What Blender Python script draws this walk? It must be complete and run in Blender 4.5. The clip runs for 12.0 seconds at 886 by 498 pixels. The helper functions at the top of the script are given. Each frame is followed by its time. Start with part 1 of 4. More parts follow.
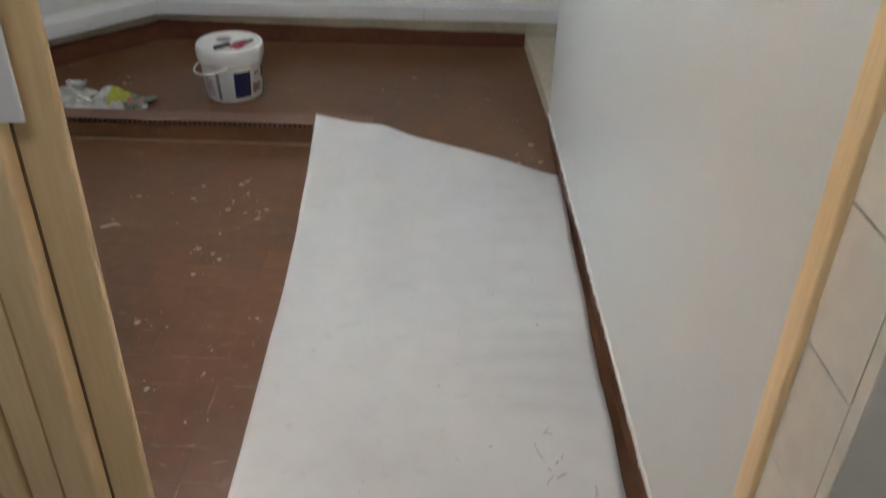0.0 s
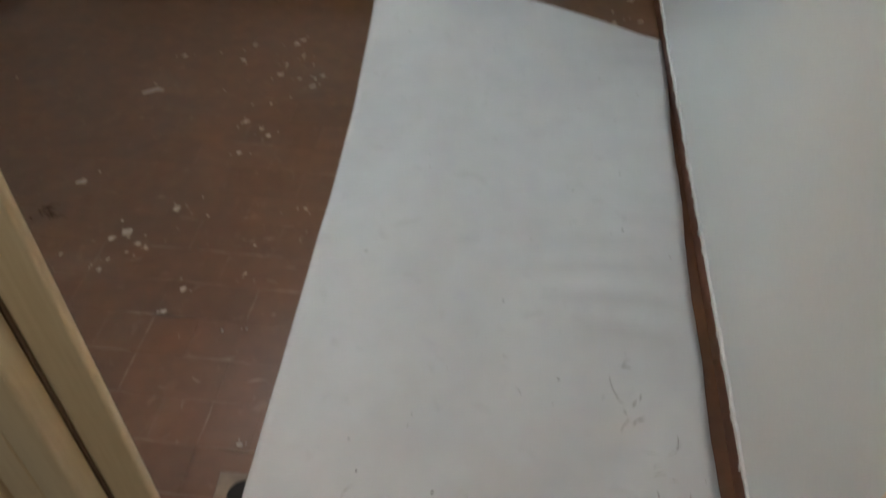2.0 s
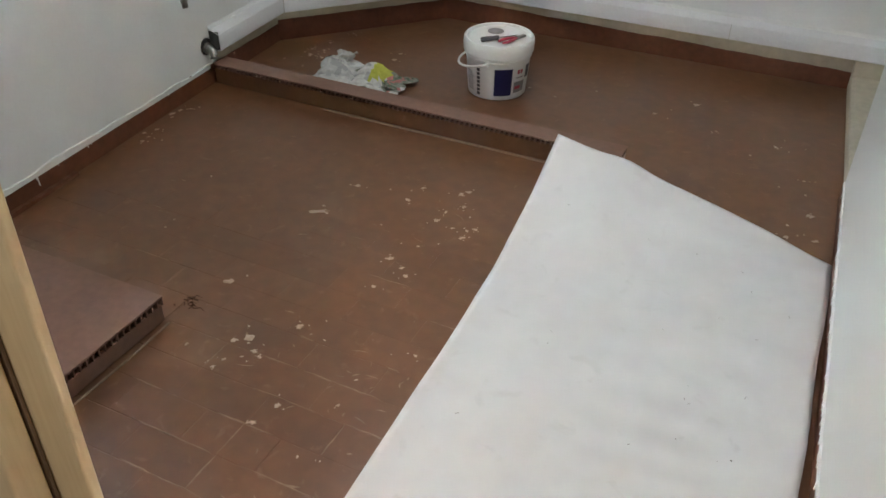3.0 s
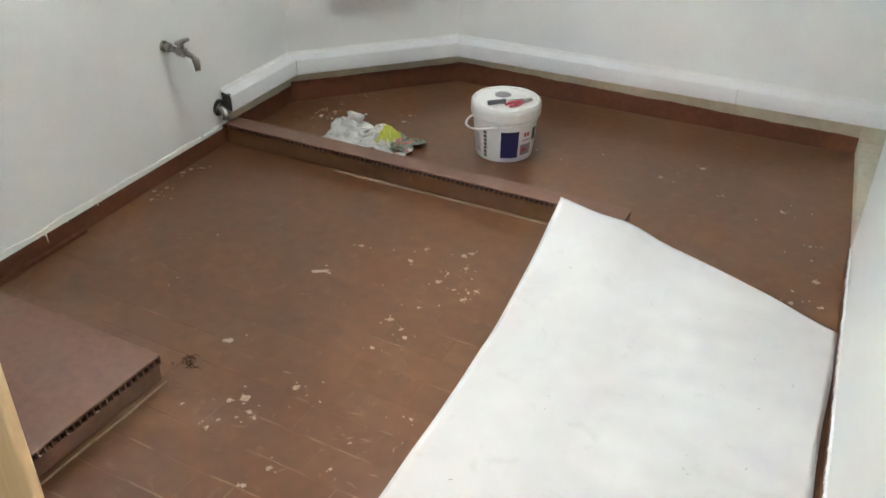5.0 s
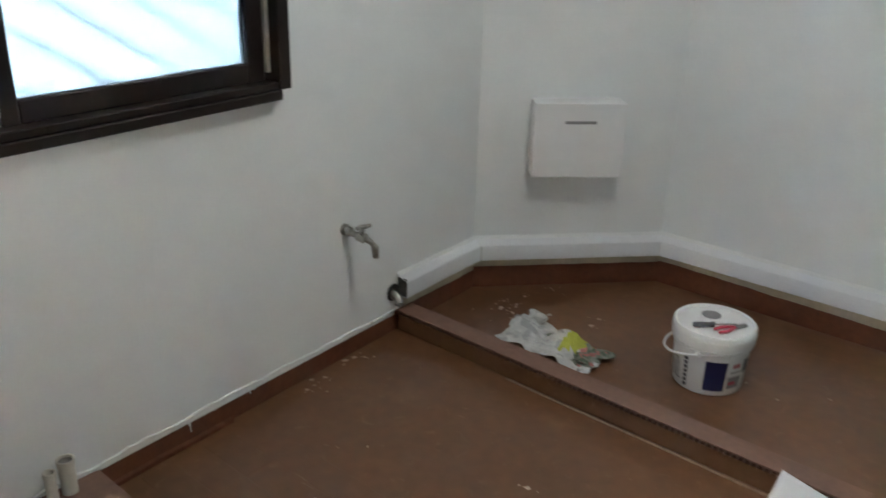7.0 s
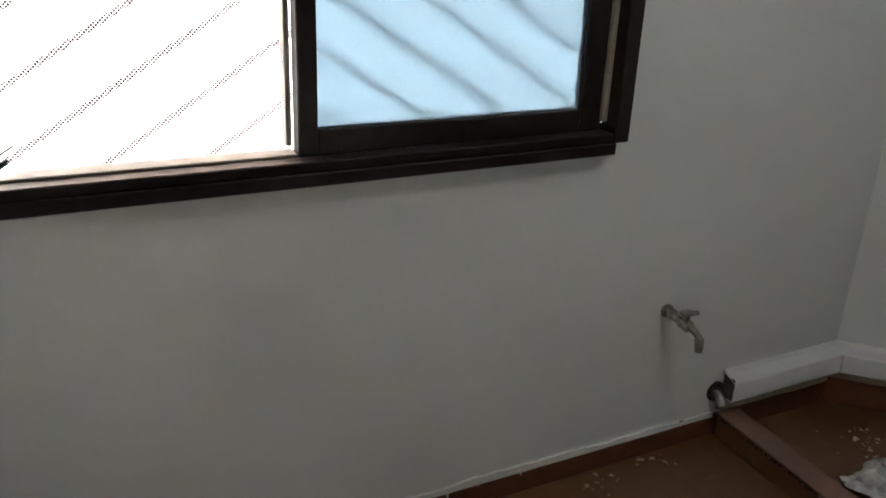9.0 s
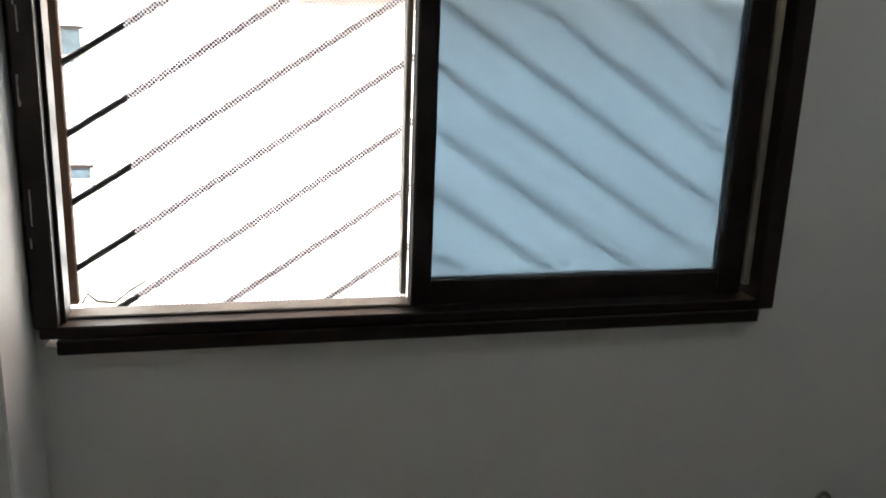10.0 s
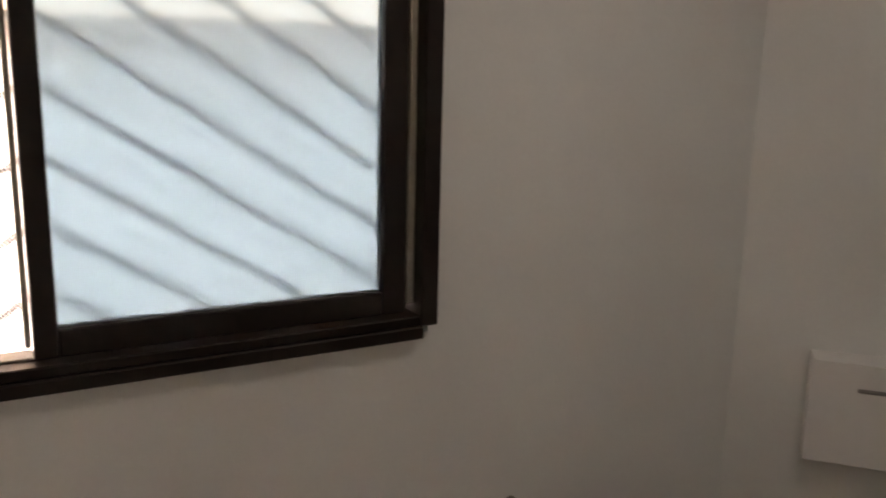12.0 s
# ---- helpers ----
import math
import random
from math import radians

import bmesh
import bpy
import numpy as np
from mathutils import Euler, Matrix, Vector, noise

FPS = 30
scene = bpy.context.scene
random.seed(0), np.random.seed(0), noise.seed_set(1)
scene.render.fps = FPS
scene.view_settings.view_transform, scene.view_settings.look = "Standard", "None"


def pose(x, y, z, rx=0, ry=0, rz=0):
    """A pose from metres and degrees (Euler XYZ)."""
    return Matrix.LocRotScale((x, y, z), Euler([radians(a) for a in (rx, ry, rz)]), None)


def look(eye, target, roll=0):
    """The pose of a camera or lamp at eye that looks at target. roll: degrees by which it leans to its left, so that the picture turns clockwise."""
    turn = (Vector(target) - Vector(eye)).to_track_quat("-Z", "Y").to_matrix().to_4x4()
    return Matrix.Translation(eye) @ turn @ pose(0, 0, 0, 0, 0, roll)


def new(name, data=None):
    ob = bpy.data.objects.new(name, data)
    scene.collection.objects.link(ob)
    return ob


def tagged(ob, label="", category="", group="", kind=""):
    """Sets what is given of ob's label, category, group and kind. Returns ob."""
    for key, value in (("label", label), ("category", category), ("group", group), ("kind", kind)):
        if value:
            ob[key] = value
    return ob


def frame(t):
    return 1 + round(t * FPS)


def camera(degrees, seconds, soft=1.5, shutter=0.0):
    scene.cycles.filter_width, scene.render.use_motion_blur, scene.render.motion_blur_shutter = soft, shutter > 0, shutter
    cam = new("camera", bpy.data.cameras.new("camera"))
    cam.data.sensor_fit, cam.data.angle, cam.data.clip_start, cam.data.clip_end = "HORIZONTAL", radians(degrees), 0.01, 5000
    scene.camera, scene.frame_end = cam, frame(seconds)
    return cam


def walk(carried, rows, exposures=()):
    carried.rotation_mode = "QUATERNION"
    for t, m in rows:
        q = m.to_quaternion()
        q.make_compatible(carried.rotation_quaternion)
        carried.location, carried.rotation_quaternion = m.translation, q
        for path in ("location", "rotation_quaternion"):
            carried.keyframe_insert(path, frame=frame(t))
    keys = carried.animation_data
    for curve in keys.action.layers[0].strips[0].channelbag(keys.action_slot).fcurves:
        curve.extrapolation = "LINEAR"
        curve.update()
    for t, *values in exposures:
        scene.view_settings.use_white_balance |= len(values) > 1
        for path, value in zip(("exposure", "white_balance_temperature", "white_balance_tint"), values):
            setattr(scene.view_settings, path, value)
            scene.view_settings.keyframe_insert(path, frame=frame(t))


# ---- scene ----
cam = camera(55.8, 12.0, shutter=0.3)
PATH = [
    (0, (-0.044, -0.825, 1.470), (0.026, 0.850, 0.366), 1.3),
    (0.5, (-0.021, -0.706, 1.415), (0.013, 0.693, -0.013), -0.5),
    (1, (-0.053, -0.598, 1.356), (0.031, 0.53, -0.293), 2.7),
    (1.5, (-0.071, -0.527, 1.373), (0.008, 0.593, -0.282), 2.8),
    (2, (-0.003, -0.479, 1.415), (-0.128, 0.931, 0.002), -1.4),
    (2.5, (0.118, -0.417, 1.449), (-0.268, 1.134, 0.246), 1.2),
    (3, (0.165, -0.385, 1.463), (-0.437, 1.129, 0.303), 1.0),
    (5, (0.214, -0.355, 1.477), (-0.461, 1.209, 0.429), 0.8),
    (5.5, (0.167, -0.282, 1.505), (-0.581, 1.301, 0.539), 0.3),
    (6, (0.085, -0.192, 1.514), (-0.686, 1.403, 0.586), 0.1),
    (6.5, (0.04, -0.093, 1.513), (-0.825, 1.49, 0.65), 0.7),
    (7, (-0.037, 0.037, 1.538), (-1.145, 1.518, 0.778), 1.6),
    (7.2, (-0.053, 0.082, 1.536), (-1.26, 1.473, 0.755), 0.9),
    (8.8, (-0.266, 0.403, 1.559), (-1.890, 1.270, 0.779), 2.8),
    (9, (-0.290, 0.410, 1.545), (-1.938, 1.265, 0.790), 2.5),
    (9.5, (-0.298, 0.475, 1.562), (-2.071, 1.161, 0.94), 1.8),
    (10, (-0.312, 0.579, 1.606), (-2.191, 1.047, 1.106), 2.2),
    (10.5, (-0.298, 0.636, 1.655), (-2.214, 0.984, 1.199), 2.4),
    (11, (-0.255, 0.677, 1.656), (-2.174, 1.041, 1.226), 2.3),
    (11.5, (-0.23, 0.774, 1.585), (-2.079, 1.453, 1.239), 1.3),
    (12, (-0.281, 0.85, 1.594), (-1.982, 1.818, 1.181), 1.4),
]
EXPOSURES = [(0, 4.4, 6500, 10), (0.5, 4.25, 6450, 10), (1.0, 4.25, 6350, 9), (1.5, 4.2, 6200, 6), (2.0, 4.05, 6250, 6), (2.5, 4.7, 6400, 8), (3.0, 4.85, 6450, 9), (5.0, 5.4, 6500, 7), (5.5, 5.4, 6550, 7), (6.0, 5.2, 6500, 8), (6.5, 5.1, 6450, 8), (7.2, 4.4, 6350, 8), (8.8, 3.75, 6600, 9), (9.5, 3.2, 6700, 9), (10.0, 2.7, 6550, 9), (10.5, 0.0, 6150, 10), (10.8, 0.1, 6200, 11), (11.0, 0.5, 6500, 13), (11.5, 2.0, 7400, 20), (12.0, 3.4, 8300, 22)]
walk(cam, [(t, look(eye, target, roll)) for t, eye, target, roll in PATH], EXPOSURES)

# ---- world, sun, lamps ----
world = bpy.data.worlds.new("world")
scene.world = world
world.use_nodes = True
wn = world.node_tree
sky = wn.nodes.new("ShaderNodeTexSky")
sky.sky_type = "NISHITA"
sky.sun_disc = False
sky.sun_elevation, sky.sun_rotation = radians(34), radians(79)
wn.links.new(sky.outputs[0], wn.nodes["Background"].inputs[0])
wn.nodes["Background"].inputs[1].default_value = 0.12

sun = new("sun", bpy.data.lights.new("sun", "SUN"))
sun.data.energy, sun.data.angle, sun.data.color = 4.5, radians(2.0), (1.0, 0.98, 0.95)
sun.matrix_world = look((26, 5, 18), (0, 0, 0))

lamp = new("ceiling_light", bpy.data.lights.new("ceiling_light", "AREA"))
lamp.data.shape, lamp.data.size, lamp.data.energy, lamp.data.color = "DISK", 0.68, 0.44, (0.98, 0.99, 0.98)
lamp.matrix_world = look((-0.85, 2.0, 2.40), (-0.85, 2.0, 0))

hall_lamp = new("hall_light", bpy.data.lights.new("hall_light", "AREA"))
hall_lamp.data.shape, hall_lamp.data.size, hall_lamp.data.energy, hall_lamp.data.color = "DISK", 0.45, 0.62, (0.97, 0.98, 1.0)
hall_lamp.matrix_world = look((0.15, -1.5, 2.40), (0.15, -1.5, 0))


# ---- materials ----
def material(name, color, rough=0.6, vary=0.12, grain=60.0, stain=3.0, bump=0.15, metal=0.0, spec=0.5, second=None, stretch=(1, 1, 1), per_piece=0.0, dust=None, coat=0.0):
    """Paint, plaster, wood or metal with grain and stains in object space."""
    m = bpy.data.materials.new(name)
    m.use_nodes = True
    n, l = m.node_tree.nodes, m.node_tree.links
    b = n["Principled BSDF"]
    co = n.new("ShaderNodeNewGeometry")
    mp = n.new("ShaderNodeMapping")
    mp.inputs["Scale"].default_value = stretch
    l.new(co.outputs["Position"], mp.inputs["Vector"])
    fine = n.new("ShaderNodeTexNoise")
    fine.inputs["Scale"].default_value, fine.inputs["Detail"].default_value = grain, 6
    wide = n.new("ShaderNodeTexNoise")
    wide.inputs["Scale"].default_value, wide.inputs["Detail"].default_value = stain, 5
    for t in (fine, wide):
        l.new(mp.outputs[0], t.inputs["Vector"])
    add = n.new("ShaderNodeMath")
    add.operation = "ADD"
    l.new(fine.outputs[0], add.inputs[0])
    l.new(wide.outputs[0], add.inputs[1])
    ramp = n.new("ShaderNodeMapRange")
    ramp.inputs["From Min"].default_value, ramp.inputs["From Max"].default_value = 0.7, 1.3
    l.new(add.outputs[0], ramp.inputs["Value"])
    mix = n.new("ShaderNodeMix")
    mix.data_type = "RGBA"
    dark = second or [c * (1 - 2 * vary) for c in color]
    mix.inputs["A"].default_value, mix.inputs["B"].default_value = (*dark, 1), (*color, 1)
    l.new(ramp.outputs[0], mix.inputs["Factor"])
    out = mix.outputs["Result"]
    if per_piece:
        info = n.new("ShaderNodeObjectInfo")
        hsv = n.new("ShaderNodeHueSaturation")
        rng = n.new("ShaderNodeMapRange")
        rng.inputs["To Min"].default_value, rng.inputs["To Max"].default_value = 1 - per_piece, 1 + per_piece
        l.new(info.outputs["Random"], rng.inputs["Value"])
        l.new(rng.outputs[0], hsv.inputs["Value"])
        l.new(out, hsv.inputs["Color"])
        out = hsv.outputs[0]
    if dust:
        tone, amount, size = dust
        for scale, lo, hi in ((size, 0.57, 0.75), (size * 6, 0.62, 0.72)):
            dn = n.new("ShaderNodeTexNoise")
            dn.inputs["Scale"].default_value, dn.inputs["Detail"].default_value, dn.inputs["Distortion"].default_value = scale, 9, 0.6
            l.new(co.outputs["Position"], dn.inputs["Vector"])
            dr = n.new("ShaderNodeMapRange")
            dr.inputs["From Min"].default_value, dr.inputs["From Max"].default_value, dr.inputs["To Max"].default_value = lo, hi, amount
            l.new(dn.outputs[0], dr.inputs["Value"])
            dm = n.new("ShaderNodeMix")
            dm.data_type = "RGBA"
            dm.inputs["B"].default_value = (*tone, 1)
            l.new(dr.outputs[0], dm.inputs["Factor"])
            l.new(out, dm.inputs["A"])
            out = dm.outputs["Result"]
    l.new(out, b.inputs["Base Color"])
    rr = n.new("ShaderNodeMapRange")
    rr.inputs["To Min"].default_value, rr.inputs["To Max"].default_value = max(rough - 0.08, 0.02), min(rough + 0.1, 1)
    l.new(wide.outputs[0], rr.inputs["Value"])
    l.new(rr.outputs[0], b.inputs["Roughness"])
    b.inputs["Metallic"].default_value = metal
    b.inputs["Specular IOR Level"].default_value = spec
    b.inputs["Coat Weight"].default_value, b.inputs["Coat Roughness"].default_value = coat, 0.36
    if bump:
        bp = n.new("ShaderNodeBump")
        bp.inputs["Strength"].default_value, bp.inputs["Distance"].default_value = bump, 0.004
        l.new(add.outputs[0], bp.inputs["Height"])
        l.new(bp.outputs[0], b.inputs["Normal"])
    return m


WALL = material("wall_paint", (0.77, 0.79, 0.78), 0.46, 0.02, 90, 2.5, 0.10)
# same white with more gloss; colour darkened to dim the window-lit right wall
WALL_GLOSS_DIMMED = material("glossy_wall_paint_dimmed", (0.62, 0.645, 0.645), 0.36, 0.02, 90, 2.5, 0.10)
PLASTER = material("plaster_edge", (0.78, 0.79, 0.78), 0.8, 0.04, 60, 8, 0.2)
TRUNK = material("trunking_paint", (0.74, 0.75, 0.77), 0.5, 0.03, 80, 5, 0.12)
FLOOR = material("floor_paint", (0.168, 0.074, 0.032), 0.33, 0.14, 22, 2.0, 0.08, per_piece=0.07, spec=0.65, dust=((0.27, 0.165, 0.10), 0.30, 4.0))
RED = material("skirting_paint", (0.168, 0.057, 0.028), 0.36, 0.2, 35, 5, 0.2, dust=((0.06, 0.032, 0.022), 0.45, 5.0))
SLAB = material("slab_paint", (0.235, 0.128, 0.090), 0.45, 0.12, 40, 4, 0.12)
# near-black: painted shade inside the hollow cells, also the drain's dark mortar edge
CELL_SHADE_MORTAR = material("cell_shade_and_mortar", (0.07, 0.026, 0.018), 0.8, 0.2, 60, 6, 0.2)
TILE_BEIGE = material("old_tile", (0.56, 0.52, 0.41), 0.45, 0.12, 30, 5, 0.1)
TILE_MARBLE = material("veined_wall_tile", (0.68, 0.68, 0.67), 0.4, 0.06, 25, 4, 0.03, dust=((0.36, 0.36, 0.37), 0.55, 7.0))
TILE_WHITE = material("wall_tile", (0.66, 0.63, 0.56), 0.45, 0.06, 25, 4, 0.03, per_piece=0.03)
GROUT = material("grout", (0.45, 0.43, 0.39), 0.85, 0.1, 80, 6, 0.3)
WOOD = material("light_wood", (0.80, 0.61, 0.35), 0.42, 0.12, 30, 5, 0.015, second=(0.71, 0.51, 0.27), stretch=(5, 5, 0.35))
# contact shadow of the board seams painted as dark brown, with some grime
WOOD_GAP_SHADE = material("shaded_grimy_wood_gap", (0.20, 0.115, 0.055), 0.8, 0.2, 30, 5, 0.05)
CEILING = material("ceiling_paint", (0.8, 0.8, 0.79), 0.8, 0.02, 60, 2, 0.1)
DARK = material("dark_aluminium", (0.014, 0.007, 0.005), 0.45, 0.25, 40, 6, 0.1, spec=0.3)
PALE_ALU = material("pale_aluminium", (0.36, 0.325, 0.275), 0.5, 0.15, 40, 8, 0.1)
IRON = material("brown_iron", (0.16, 0.075, 0.04), 0.6, 0.2, 50, 8, 0.2)
BAR = material("dark_iron", (0.03, 0.025, 0.025), 0.55, 0.2, 50, 8, 0.2)
SHEET = material("vinyl_sheet", (0.655, 0.655, 0.66), 0.42, 0.05, 14, 2.0, 0.03, second=(0.61, 0.61, 0.612), dust=((0.47, 0.465, 0.46), 0.30, 2.2))
INK = material("grey_scuff", (0.16, 0.15, 0.14), 0.7, 0.3, 90, 20, 0.0)
SCUFF = material("faint_scuff", (0.42, 0.405, 0.39), 0.6, 0.15, 90, 20, 0.0)
JOINT = material("pale_mortar", (0.33, 0.225, 0.155), 0.75, 0.2, 60, 9, 0.2)
DRAIN = material("dirty_tile", (0.36, 0.27, 0.20), 0.5, 0.2, 40, 8, 0.1)
SPLASH = material("dried_paint", (0.60, 0.51, 0.43), 0.7, 0.25, 90, 9, 0.3, second=(0.42, 0.32, 0.25))
PLASTIC = material("white_plastic", (0.78, 0.78, 0.77), 0.32, 0.02, 30, 4, 0.02)
NAVY = material("navy_label", (0.008, 0.012, 0.075), 0.35, 0.05, 30, 4, 0.0)
PRINT = material("grey_print", (0.10, 0.10, 0.11), 0.5, 0.1, 30, 4, 0.0)
PRINT_GREY = material("pale_grey_print", (0.30, 0.29, 0.29), 0.5, 0.1, 30, 4, 0.0)
PINK = material("red_plastic", (0.55, 0.07, 0.11), 0.4, 0.1, 30, 4, 0.0)
STEEL = material("steel", (0.42, 0.41, 0.39), 0.32, 0.15, 60, 10, 0.08, metal=1.0)
BRASS = material("dull_chrome", (0.52, 0.50, 0.46), 0.28, 0.25, 70, 18, 0.2, metal=1.0)
TRUNK_SHADE = material("trunking_end_shade", (0.11, 0.11, 0.105), 0.6, 0.3, 40, 20, 0.1)
DIRT = material("dried_dirt", (0.125, 0.060, 0.030), 0.9, 0.3, 60, 9, 0.2)
HOLE = material("dark_hole", (0.03, 0.028, 0.026), 0.9, 0.1, 30, 4, 0.0)
PAPER = material("newsprint", (0.66, 0.655, 0.63), 0.8, 0.10, 70, 9, 0.2, second=(0.44, 0.44, 0.42))
PAPER_YELLOW = material("yellow_print", (0.48, 0.50, 0.07), 0.7, 0.10, 70, 9, 0.2)
PAPER_GREY = material("faint_print", (0.45, 0.45, 0.44), 0.8, 0.1, 70, 9, 0.2)
PAPER_PINK = material("pink_print", (0.55, 0.22, 0.20), 0.7, 0.2, 70, 20, 0.2)
PAPER_GREEN = material("dark_print", (0.07, 0.11, 0.06), 0.7, 0.3, 60, 30, 0.2, second=(0.30, 0.30, 0.26))
PVC = material("pvc_pipe", (0.62, 0.60, 0.53), 0.4, 0.06, 40, 6, 0.05)
FACADE = material("white_facade", (0.82, 0.81, 0.78), 0.8, 0.03, 8, 0.6, 0.1)
FACADE_TAN = material("tan_tile_facade", (0.58, 0.42, 0.32), 0.6, 0.05, 20, 1.2, 0.1, per_piece=0.05)
FACADE_BEIGE = material("beige_parapet", (0.55, 0.50, 0.40), 0.8, 0.05, 10, 0.8, 0.1)
FACADE_GLASS = material("far_glass", (0.05, 0.07, 0.08), 0.15, 0.3, 9, 3, 0.0)
GROUND = material("street", (0.10, 0.10, 0.10), 0.9, 0.1, 5, 0.5, 0.1)


def frosted():
    m = bpy.data.materials.new("frosted_glass")
    m.use_nodes = True
    b = m.node_tree.nodes["Principled BSDF"]
    b.inputs["Base Color"].default_value = (0.082, 0.124, 0.158, 1)
    b.inputs["Transmission Weight"].default_value = 1.0
    b.inputs["Roughness"].default_value = 0.44
    b.inputs["IOR"].default_value = 1.3
    return m


def perforated():
    """White sheet, pierced by staggered round holes 7 mm apart."""
    m = bpy.data.materials.new("perforated_sheet")
    m.use_nodes = True
    n, l = m.node_tree.nodes, m.node_tree.links
    n.remove(n["Principled BSDF"])
    geo = n.new("ShaderNodeNewGeometry")
    sep = n.new("ShaderNodeSeparateXYZ")
    l.new(geo.outputs["Position"], sep.inputs[0])

    def sine(sock_a, sock_b, sign):
        add = n.new("ShaderNodeMath")
        add.operation = "ADD" if sign > 0 else "SUBTRACT"
        l.new(sock_a, add.inputs[0])
        l.new(sock_b, add.inputs[1])
        mul = n.new("ShaderNodeMath")
        mul.operation = "MULTIPLY"
        mul.inputs[1].default_value = math.pi * 2 / 0.0088
        l.new(add.outputs[0], mul.inputs[0])
        s = n.new("ShaderNodeMath")
        s.operation = "SINE"
        l.new(mul.outputs[0], s.inputs[0])
        return s.outputs[0]

    a = sine(sep.outputs["Y"], sep.outputs["Z"], 1)
    c = sine(sep.outputs["Y"], sep.outputs["Z"], -1)
    prod = n.new("ShaderNodeMath")
    prod.operation = "ADD"
    l.new(a, prod.inputs[0])
    l.new(c, prod.inputs[1])
    hole = n.new("ShaderNodeMath")
    hole.operation = "GREATER_THAN"
    hole.inputs[1].default_value = 0.06
    l.new(prod.outputs[0], hole.inputs[0])
    diff = n.new("ShaderNodeBsdfDiffuse")
    diff.inputs[0].default_value = (0.55, 0.53, 0.547, 1)
    trl = n.new("ShaderNodeBsdfTranslucent")
    trl.inputs[0].default_value = (0.55, 0.53, 0.547, 1)
    tra = n.new("ShaderNodeBsdfTransparent")
    mixa, mixb = n.new("ShaderNodeMixShader"), n.new("ShaderNodeMixShader")
    mixa.inputs[0].default_value = 0.7
    l.new(diff.outputs[0], mixa.inputs[1])
    l.new(trl.outputs[0], mixa.inputs[2])
    l.new(hole.outputs[0], mixb.inputs[0])
    l.new(mixa.outputs[0], mixb.inputs[1])
    l.new(tra.outputs[0], mixb.inputs[2])
    l.new(mixb.outputs[0], n["Material Output"].inputs[0])
    return m


FROST, PERF = frosted(), perforated()


# ---- mesh helpers ----
def mesh_of(bm, name, mats, smooth=False):
    bmesh.ops.recalc_face_normals(bm, faces=bm.faces)
    me = bpy.data.meshes.new(name)
    bm.to_mesh(me)
    bm.free()
    for m in mats if isinstance(mats, (list, tuple)) else [mats]:
        me.materials.append(m)
    if smooth:
        for p in me.polygons:
            p.use_smooth = True
        me.set_sharp_from_angle(angle=radians(40))
    return me


def part(name, bm, mat, parent=None, label="", smooth=False):
    ob = new(name, mesh_of(bm, name, mat, smooth))
    ob.parent = parent
    if label:
        ob["label"] = label
    return ob


def thing(name, x, y, z, label, category, group="", turn=0):
    ob = new(name)
    ob.empty_display_size = 0.05
    ob.matrix_world = pose(x, y, z, 0, 0, turn)
    return tagged(ob, label, category, group)


def structure(name, bm, mat, label="", smooth=False):
    ob = part(name, bm, mat, None, "", smooth)
    return tagged(ob, label, "", "", "structure")


def box(x0, x1, y0, y1, z0, z1, bevel=0.0, segs=1, bm=None):
    own = bmesh.new()
    v = [own.verts.new((x, y, z)) for x in (x0, x1) for y in (y0, y1) for z in (z0, z1)]
    for f in ((0, 1, 3, 2), (4, 6, 7, 5), (0, 4, 5, 1), (2, 3, 7, 6), (0, 2, 6, 4), (1, 5, 7, 3)):
        own.faces.new([v[i] for i in f])
    if bevel:
        bmesh.ops.bevel(own, geom=own.edges[:], offset=bevel, segments=segs, affect="EDGES", profile=0.5)
    if bm is None:
        return own
    return merge(bm, own)


def merge(bm, own, m=None):
    if m is not None:
        own.transform(m)
    me = bpy.data.meshes.new("tmp")
    own.to_mesh(me)
    own.free()
    bm.from_mesh(me)
    bpy.data.meshes.remove(me)
    return bm


def prism(points, z0, z1):
    """A block on a plan outline."""
    bm = bmesh.new()
    lo = [bm.verts.new((x, y, z0)) for x, y in points]
    hi = [bm.verts.new((x, y, z1)) for x, y in points]
    bm.faces.new(lo[::-1])
    bm.faces.new(hi)
    k = len(points)
    for i in range(k):
        bm.faces.new((lo[i], lo[(i + 1) % k], hi[(i + 1) % k], hi[i]))
    return bm


def lathe(profile, steps=40, closed=False):
    """Turns (radius, height) pairs round the z axis."""
    bm = bmesh.new()
    rings = []
    for r, z in profile:
        rings.append([bm.verts.new((r * math.cos(2 * math.pi * i / steps), r * math.sin(2 * math.pi * i / steps), z)) for i in range(steps)])
    for a, b in zip(rings, rings[1:]):
        for i in range(steps):
            bm.faces.new((a[i], a[(i + 1) % steps], b[(i + 1) % steps], b[i]))
    if closed:
        bm.faces.new(rings[0][::-1])
        bm.faces.new(rings[-1])
    return bm


def tube(points, radius, sides=10):
    """A round rod along points, with closed ends; radius a number or one for each point."""
    bm = bmesh.new()
    pts = [Vector(p) for p in points]
    rad = radius if isinstance(radius, (list, tuple)) else [radius] * len(pts)
    rings = []
    for i, p in enumerate(pts):
        way = (pts[min(i + 1, len(pts) - 1)] - pts[max(i - 1, 0)]).normalized()
        q = way.to_track_quat("Z", "Y")
        rings.append([bm.verts.new(p + q @ Vector((rad[i] * math.cos(2 * math.pi * k / sides), rad[i] * math.sin(2 * math.pi * k / sides), 0))) for k in range(sides)])
    for a, b in zip(rings, rings[1:]):
        for k in range(sides):
            bm.faces.new((a[k], a[(k + 1) % sides], b[(k + 1) % sides], b[k]))
    bm.faces.new(rings[0][::-1])
    bm.faces.new(rings[-1])
    return bm


